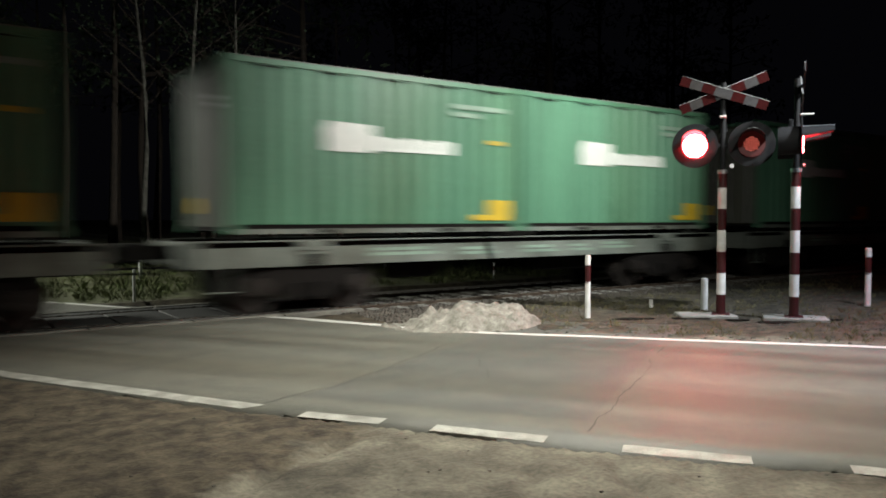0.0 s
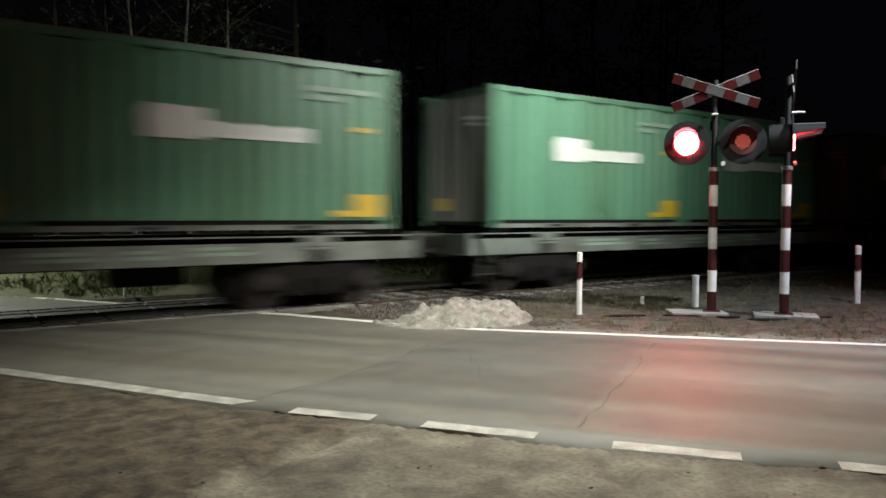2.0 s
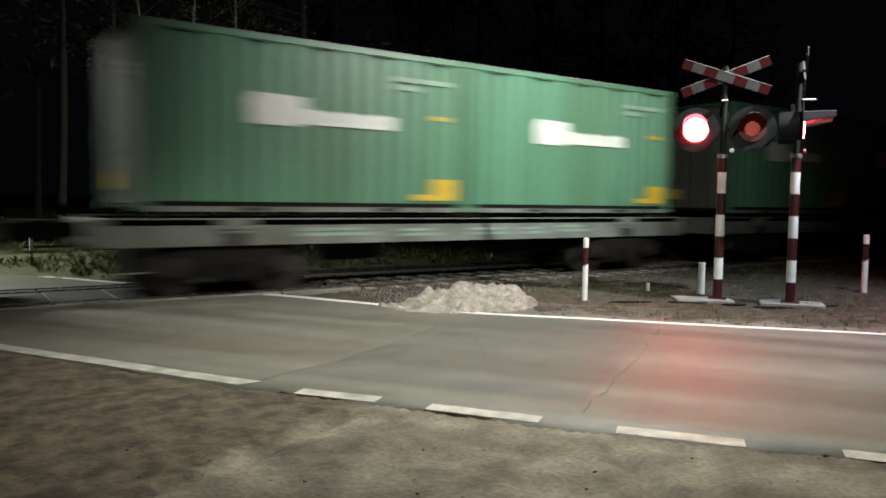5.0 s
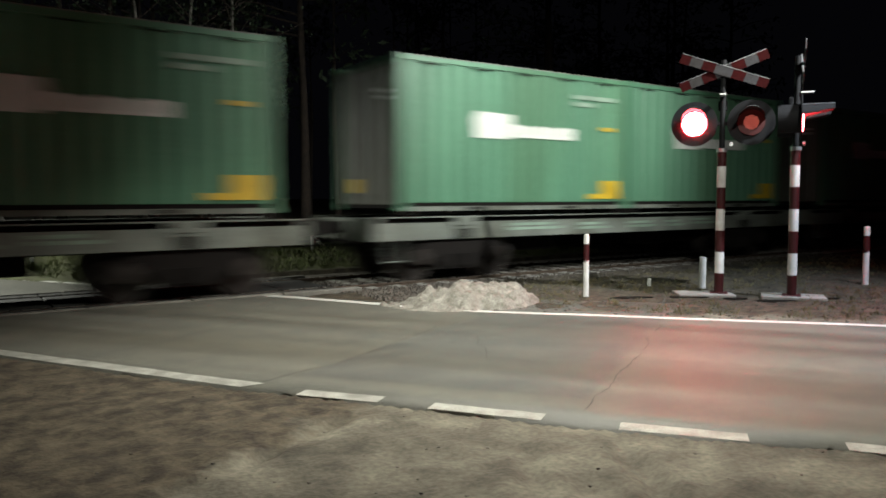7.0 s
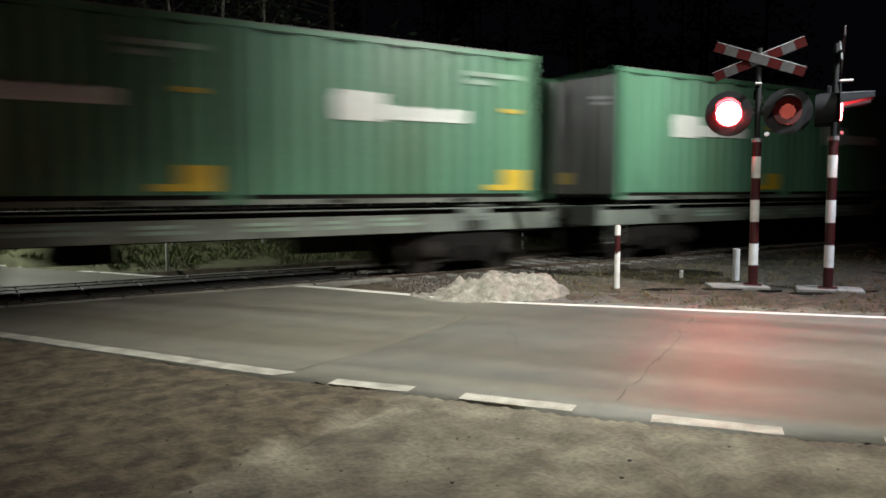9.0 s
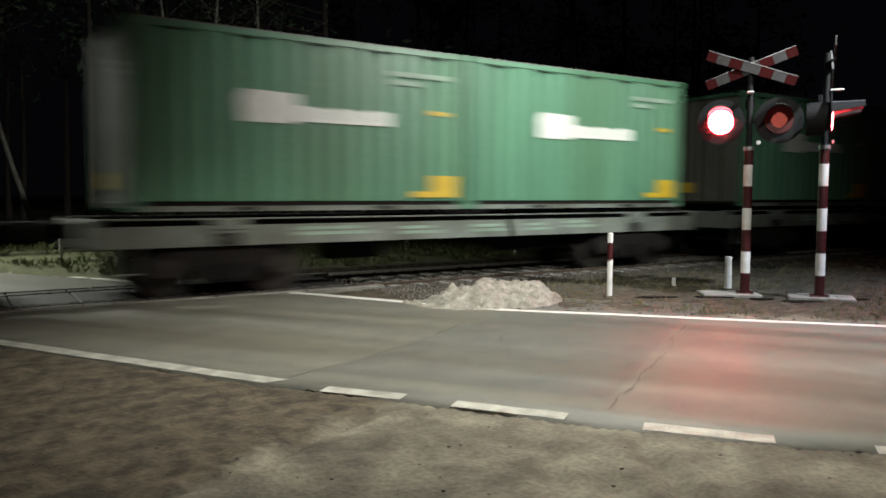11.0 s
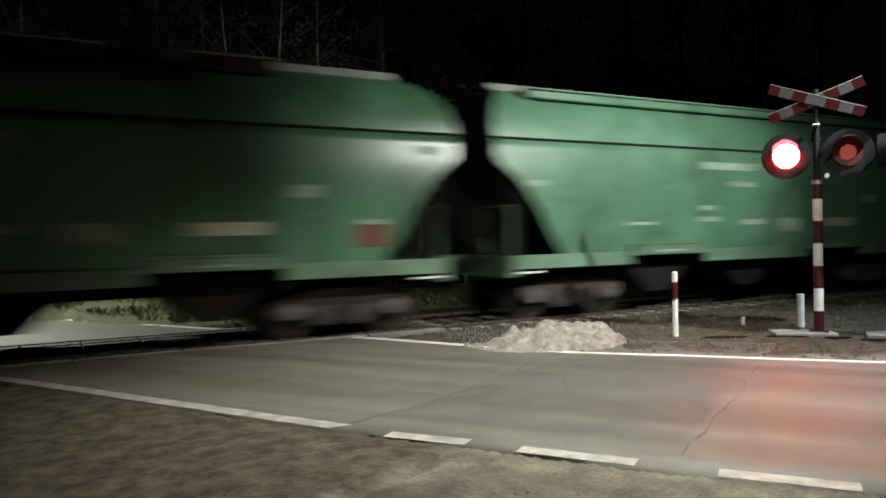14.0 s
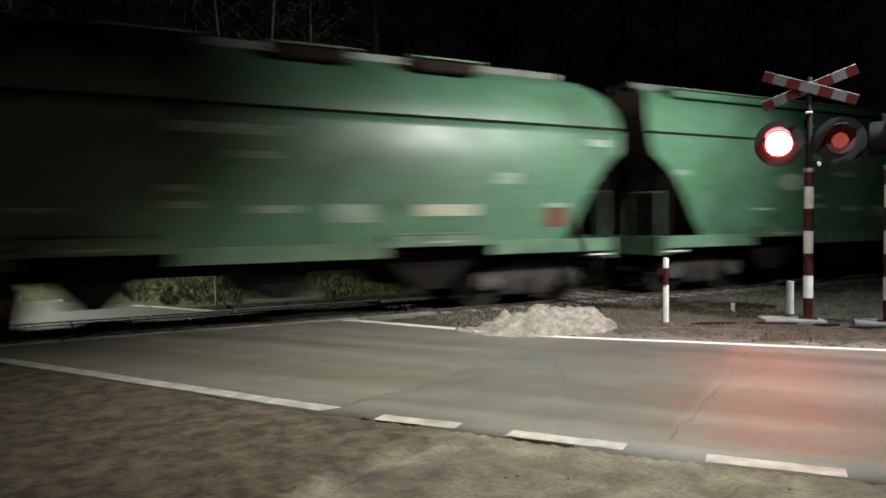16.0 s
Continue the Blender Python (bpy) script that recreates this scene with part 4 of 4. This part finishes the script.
    mast.matrix_basis = pose(place[0], place[1], 0.02, 0, 0, turn)
    return mast


signal_mast((3.36, -4.33), (-0.82, -0.57), "red and white striped signal mast with two flashing red lamps")
signal_mast((3.99, -5.22), (0.52, -0.855), "red and white striped signal mast facing along the main road")


def slab(name, x0, x1, y0, y1, turn, label):
    ob = obj(name, boxed(((x0 - x1) / 2, (x1 - x0) / 2, (y0 - y1) / 2, (y1 - y0) / 2, -0.12, 0.035), bevel=0.012), M["concrete"])
    ob.matrix_basis = pose((x0 + x1) / 2, (y0 + y1) / 2, 0, 0, 0, turn)
    return tagged(ob, label, "concrete slab", "mast foundations")


slab("foundation_slab", 2.72, 3.62, -4.45, -3.9, -40, "weathered concrete foundation slab below a mast")
slab("foundation_slab", 3.55, 4.5, -5.5, -4.95, -55, "chipped concrete foundation slab below a mast")


def dark_pit(x, y, length, width, turn):
    """A flat black patch drawn for a dark hole beside the slabs."""
    bm = bmesh.new()
    n = 26
    rim = []
    for i in range(n):
        a = 2 * math.pi * i / n
        k = 1 + 0.3 * rough(math.cos(a) + x, math.sin(a) + y, 1.7, 3)
        rim.append((length / 2 * k * math.cos(a), width / 2 * k * math.sin(a)))
    low = [bm.verts.new((p, q, -0.05)) for p, q in rim]
    top = [bm.verts.new((p * 0.9, q * 0.9, 0.004)) for p, q in rim]
    bm.faces.new(top)
    for i in range(n):
        bm.faces.new((low[i], low[(i + 1) % n], top[(i + 1) % n], top[i]))
    ob = obj("earth_patch", bm, M["black_verge"])
    ob.matrix_basis = pose(x, y, 0, 0, 0, turn)
    tagged(ob, "flat black patch in the verge", "earth patch", "dark patches of the verge", kind="structure")


dark_pit(1.95, -3.72, 0.75, 0.22, -24)
dark_pit(2.75, -4.22, 0.7, 0.2, -35)
dark_pit(3.45, -5.30, 0.75, 0.25, -35)
dark_pit(3.2, -4.75, 0.4, 0.16, -35)
dark_pit(4.4, -5.6, 0.4, 0.15, -30)


def marker_post(name, place, height, r, label, bands=True):
    p = new(name)
    tagged(p, label, "marker post", "marker posts")
    z0 = ground_z(*place) - 0.02
    h = height - z0
    cuts = [(0, 0.60, "mastw"), (0.60, 0.86, "mastr"), (0.86, 1.0, "mastw")] if bands else [(0, 1.0, "mastw")]
    for i, (a, b, mat) in enumerate(cuts):
        bm = bmesh.new()
        rod(bm, (0, 0, a * h), (0, 0, b * h), r, sides=14)
        if i == 1:
            for v in bm.verts:
                v.co.z += v.co.x * 0.8
        part("post_shaft" if i != 1 else "red_band", bm, M[mat], p, "" if i != 1 else "slanted red band")
    if bands:
        part("cap", rod(bmesh.new(), (0, 0, h), (0, 0, h + 0.02), r, r * 0.7, sides=14), M["mastw"], p)
    p.matrix_basis = pose(place[0], place[1], z0)
    return p


marker_post("marker_post", (1.50, -3.15), 0.99, 0.045, "white roadside post with a slanted red band")
marker_post("marker_post", (6.93, -4.94), 1.04, 0.055, "white roadside post with a red band near the masts")
marker_post("short_post", (3.93, -3.60), 0.55, 0.06, "short grey-white concrete post", bands=False)
marker_post("marker_post", (5.2, 3.9), 0.40, 0.03, "thin red and white marker beyond the rails")
marker_post("short_post", (-4.0, 3.6), 0.62, 0.03, "thin white post beyond the rails", bands=False)
marker_post("short_post", (11.7, 3.7), 0.10, 0.07, "low white marker beside the track", bands=False)
marker_post("short_post", (3.49, -2.79), 0.13, 0.035, "small pale peg in the verge", bands=False)

fence = new("roadside_railing")
tagged(fence, "low railing with pale posts and dark rails beyond the track", "railing")
for i in range(5):
    part("post", boxed((-5.35 + 2.25 * i - 0.035, -5.35 + 2.25 * i + 0.035, 6.96, 7.04, -0.1, 0.95)), M["mastw"], fence, "pale post")
for z in (0.42, 0.88):
    part("railing_bar", rods(((-5.5, 7.06, z), (3.9, 7.06, z)), r=0.03), M["black"], fence, "dark bar")


def sand_heap():
    bm = bmesh.new()
    nx, ny = 60, 44
    rows = []
    for j in range(ny + 1):
        row = []
        for i in range(nx + 1):
            x, y = -1.9 + 2.9 * i / nx, -3.75 + 2.2 * j / ny
            u, v = (x + 0.12) / (1.5 if x < -0.12 else 0.64), (y + 2.75) / 0.8
            d = math.sqrt(u * u + v * v)
            z = 0.31 * max(0.0, 1 - d ** 1.6) ** 0.8 - 0.02
            if x < -0.5:
                z += 0.09 * max(0.0, 1 - abs((x + 1.1) / 0.7)) * max(0.0, 1 - abs((y + 2.45) / 0.5))
            if z > -0.019:
                z += 0.09 * rough(x, y, 3.6, 6) + 0.09 * rough(x, y, 8.0, 2) + 0.05 * rough(x, y, 17.0, 5)
            else:
                z = -0.06
            row.append(bm.verts.new((x, y, z)))
        rows.append(row)
    for r, s in zip(rows, rows[1:]):
        for i in range(nx):
            bm.faces.new((r[i], r[i + 1], s[i + 1], s[i]))
    for v in [v for v in bm.verts if v.co.x > far_x(v.co.y) + 5]:
        v.co.z = -0.06
    tagged(obj("mound_of_sand", bm, M["sand"], smooth=True), "small heap of pale lumpy sand beside the road", "sand heap")


sand_heap()

# ---------------------------------------------------------------- trees beyond the track


def tube(bm, pts, radii, sides=9):
    rings = []
    for i, p in enumerate(pts):
        a = pts[max(0, i - 1)]
        b = pts[min(len(pts) - 1, i + 1)]
        q = (Vector(b) - Vector(a)).to_track_quat("Z", "Y")
        rings.append([bm.verts.new(Vector(p) + q @ Vector((radii[i] * math.cos(t), radii[i] * math.sin(t), 0))) for t in np.linspace(0, 2 * math.pi, sides, endpoint=False)])
    for r, s in zip(rings, rings[1:]):
        for i in range(sides):
            bm.faces.new((r[i], r[(i + 1) % sides], s[(i + 1) % sides], s[i]))


def tree(kind, seed, height, radius, lean):
    rnd = random.Random(seed)
    t = new("birch_tree" if kind == "birch" else "pine_tree")
    tagged(t, "pale slender birch trunk standing in dark woods" if kind == "birch" else "dark bare pine trunk standing in the woods", "tree", "trees of the wood")
    bm = bmesh.new()
    n = 9
    pts = [(lean * height * (i / n) + 0.10 * math.sin(i * 0.9 + seed), 0.08 * math.cos(i * 0.7 + seed), height * i / n - 0.15) for i in range(n + 1)]
    tube(bm, pts, [radius * (1.25 if i == 0 else 1 - 0.88 * i / n) for i in range(n + 1)])
    mat = M["birch"] if kind == "birch" else M["bark"]
    part("trunk", bm, mat, t, smooth=True)
    crown = bmesh.new()
    for k in range(18):
        f = rnd.uniform(0.42, 0.97)
        i = min(n - 1, int(f * n))
        p = Vector(pts[i]).lerp(Vector(pts[i + 1]), f * n - i)
        a = rnd.uniform(0, 2 * math.pi)
        ln = (1.15 - f) * height * 0.30
        q = p + Vector((math.cos(a) * ln, math.sin(a) * ln, ln * (0.7 if kind == "birch" else 0.15)))
        limb = bmesh.new()
        tube(limb, [p, p.lerp(q, 0.5) + Vector((0, 0, 0.12)), q], [radius * 0.22, radius * 0.14, 0.01], 5)
        # birch limbs take the dark pine bark too, to look unlit
        part("limb", limb, M["bark"], t)
        for m in range(16):
            c = p.lerp(q, rnd.uniform(0.35, 1.1)) + Vector([rnd.gauss(0, 0.28) for _ in range(3)])
            s = rnd.uniform(0.10, 0.26) if kind != "birch" else rnd.uniform(0.03, 0.06)
            for w in range(2):
                d = Vector([rnd.gauss(0, 1) for _ in range(3)]).normalized() * s
                e = Vector([rnd.gauss(0, 1) for _ in range(3)]).normalized() * s * (0.35 if kind != "birch" else 0.8)
                vs = [crown.verts.new(c + o) for o in (-d, e, d, -e)]
                crown.faces.new(vs)
    part("crown", crown, M["needle"], t)
    return t


rnd = random.Random(5)
kinds = [tree("birch", 1, 11.0, 0.10, 0.02), tree("birch", 2, 12.0, 0.23, 0.02), tree("birch", 4, 10.0, 0.09, -0.33), tree("pine", 3, 15.0, 0.17, 0.0), tree("pine", 6, 13.0, 0.14, 0.01), tree("pine", 8, 16.0, 0.20, -0.01)]
kinds[0].matrix_basis = pose(-0.95, 10.0, 0.2)
kinds[1].matrix_basis = pose(-7.75, 13.0, 0.3)
kinds[2].matrix_basis = pose(-5.15, 12.0, 0.3)
copy_thing(kinds[0], pose(0.45, 10.4, 0.2, 0, 0, 40))
copy_thing(kinds[0], pose(-1.95, 11.2, 0.2, 0, 0, 130))
for i in range(3, 6):
    kinds[i].matrix_basis = pose(-9.5 + 3.1 * i, 15 + 1.3 * i, 0.4)
for i in range(44):
    x, y = rnd.uniform(-12, 34), rnd.uniform(11.5, 30)
    if on_road(x, y) or abs(x - near_x(y)) < 2.5 or abs(x - far_x(y)) < 2.0:
        x += 9
    copy_thing(kinds[3 + i % 3], pose(x, y, 0.35, 0, 0, rnd.uniform(0, 360)))

# ---------------------------------------------------------------- loose stuff of the verges


def scatter_stones():
    rnd = random.Random(11)
    verts, faces = [], []
    def stone(x, y, z, s):
        b = len(verts)
        for dx, dy, dz in ((-1, -1, -.5), (1, -1, -.5), (1, 1, -.5), (-1, 1, -.5), (-.6, -.6, .6), (.6, -.6, .6), (.6, .6, .6), (-.6, .6, .6)):
            verts.append((x + s * dx * rnd.uniform(.6, 1.1), y + s * dy * rnd.uniform(.6, 1.1), z + s * dz * rnd.uniform(.6, 1.2)))
        faces.extend([tuple(b + i for i in f) for f in ((4, 5, 6, 7), (0, 1, 5, 4), (1, 2, 6, 5), (2, 3, 7, 6), (3, 0, 4, 7))])
    for _ in range(4200):
        x, y = rnd.uniform(-1.2, 14), rnd.uniform(-1.25, 0.36)
        if y < -0.25 and x > 1.2 and rnd.random() < 0.82:
            continue
        stone(x, y, (ground_z(x, y) if y <= -0.3 else -0.075) + rnd.uniform(0, .015), rnd.uniform(0.014, 0.034))
    for _ in range(1500):
        x, y = rnd.uniform(-1.2, 12), rnd.uniform(0.55, 1.9)
        stone(x, y, -0.07, rnd.uniform(0.016, 0.034))
    for _ in range(700):
        x = rnd.uniform(-1.4, 0.4)
        y = rnd.uniform(-2.2, -0.1)
        if x > far_x(y) + 0.25:
            stone(x, y, ground_z(x, y) + 0.01 if y < -0.3 else -0.05, rnd.uniform(0.014, 0.045))
    for _ in range(2600):
        x, y = rnd.uniform(-0.5, 9), rnd.uniform(-8, -1.6)
        if x > far_x(y) + 0.2:
            stone(x, y, ground_z(x, y), rnd.uniform(0.006, 0.030))
    for _ in range(260):
        x, y = rnd.uniform(-8.5, -2.5), rnd.uniform(-10.5, -3)
        if x < near_x(y) - 0.15:
            stone(x, y, ground_z(x, y), rnd.uniform(0.004, 0.014))
    me = bpy.data.meshes.new("gravel")
    me.from_pydata(verts, [], faces)
    me.materials.append(M["stone"])
    tagged(new("gravel", me), "loose grey stones along the rails and verge", "gravel", kind="stuff")


def scatter_grass():
    rnd = random.Random(17)
    verts, faces = [], []
    def tuft(x, y, h, n):
        z = ground_z(x, y)
        for _ in range(n):
            a = rnd.uniform(0, 6.28)
            l = h * rnd.uniform(.5, 1.2)
            bx, by = x + rnd.gauss(0, .03), y + rnd.gauss(0, .03)
            dx, dy = math.cos(a) * l * rnd.uniform(.2, .9), math.sin(a) * l * rnd.uniform(.2, .9)
            wx, wy = -math.sin(a) * .0025, math.cos(a) * .0025
            b = len(verts)
            verts.extend([(bx - wx, by - wy, z - .01), (bx + wx, by + wy, z - .01), (bx + dx * .6 + wx, by + dy * .6 + wy, z + l * .7), (bx + dx, by + dy, z + l * .85)])
            faces.append((b, b + 1, b + 2, b + 3))
    for _ in range(2800):
        x, y = rnd.uniform(0.2, 16), rnd.uniform(-7.5, -1.3)
        if x > far_x(y) + 0.45 and noise.noise(Vector((x * .8, y * .8, 2))) > -0.15:
            tuft(x, y, rnd.uniform(.03, .09), 7)
    me = bpy.data.meshes.new("dry_grass")
    me.from_pydata(verts, [], faces)
    me.materials.append(M["grass"])
    tagged(new("dry_grass", me), "short dry brown grass on the verges", "grass", kind="stuff")
    verts.clear()
    faces.clear()
    for _ in range(4200):
        x, y = rnd.uniform(-9, 9), rnd.uniform(3.6, 10)
        if x > far_x(y) + 0.35 and noise.noise(Vector((x * .6, y * .6, 5))) > -0.3:
            tuft(x, y, rnd.uniform(.06, .2), 9)
    me = bpy.data.meshes.new("green_grass")
    me.from_pydata(verts, [], faces)
    me.materials.append(M["lawn"])
    tagged(new("green_grass", me), "yellow-green grass beside the road beyond the track", "grass", kind="stuff")


scatter_stones()
scatter_grass()

# ---------------------------------------------------------------- motion


def motions():
    for ob, off, z in moving:
        walk(ob, [(t, pose(x + off, 0, z)) for t, x in TRAIN])
        for part_ob in ob.children_recursive:
            if part_ob.name.split(".")[0] == "wheelset":
                c = part_ob.matrix_basis.translation.copy()
                rows = []
                for f in range(0, 16 * FPS + 1):
                    t = f / FPS
                    x = float(np.interp(t, [r[0] for r in TRAIN], [r[1] for r in TRAIN]))
                    rows.append((t, Matrix.Translation(c) @ Matrix.Rotation(x / RADIUS, 4, "Y")))
                walk(part_ob, rows)
    # lamps flash in turn, one second a round: the lit face of each carrier is turned forward or back
    for core, s in lamps:
        x = s * 0.43
        lit = s < 0
        at, rows = 0.0, [(0.0, 0 if lit else 180)]
        switch = [(n + d, d > 0.4) for n in range(16) for d in (0.167, 0.667)]
        angle = 0 if lit else 180
        for t, left in switch:
            goal = angle + 180
            rows += [(t - 0.0334, angle), (t, angle + 60), (t + 0.0334, angle + 120), (t + 0.0667, goal)]
            angle = goal
        rows.append((16.0, angle))
        walk(core, [(t, pose(x, -0.06, 2.77, 0, 0, a)) for t, a in rows])


motions()
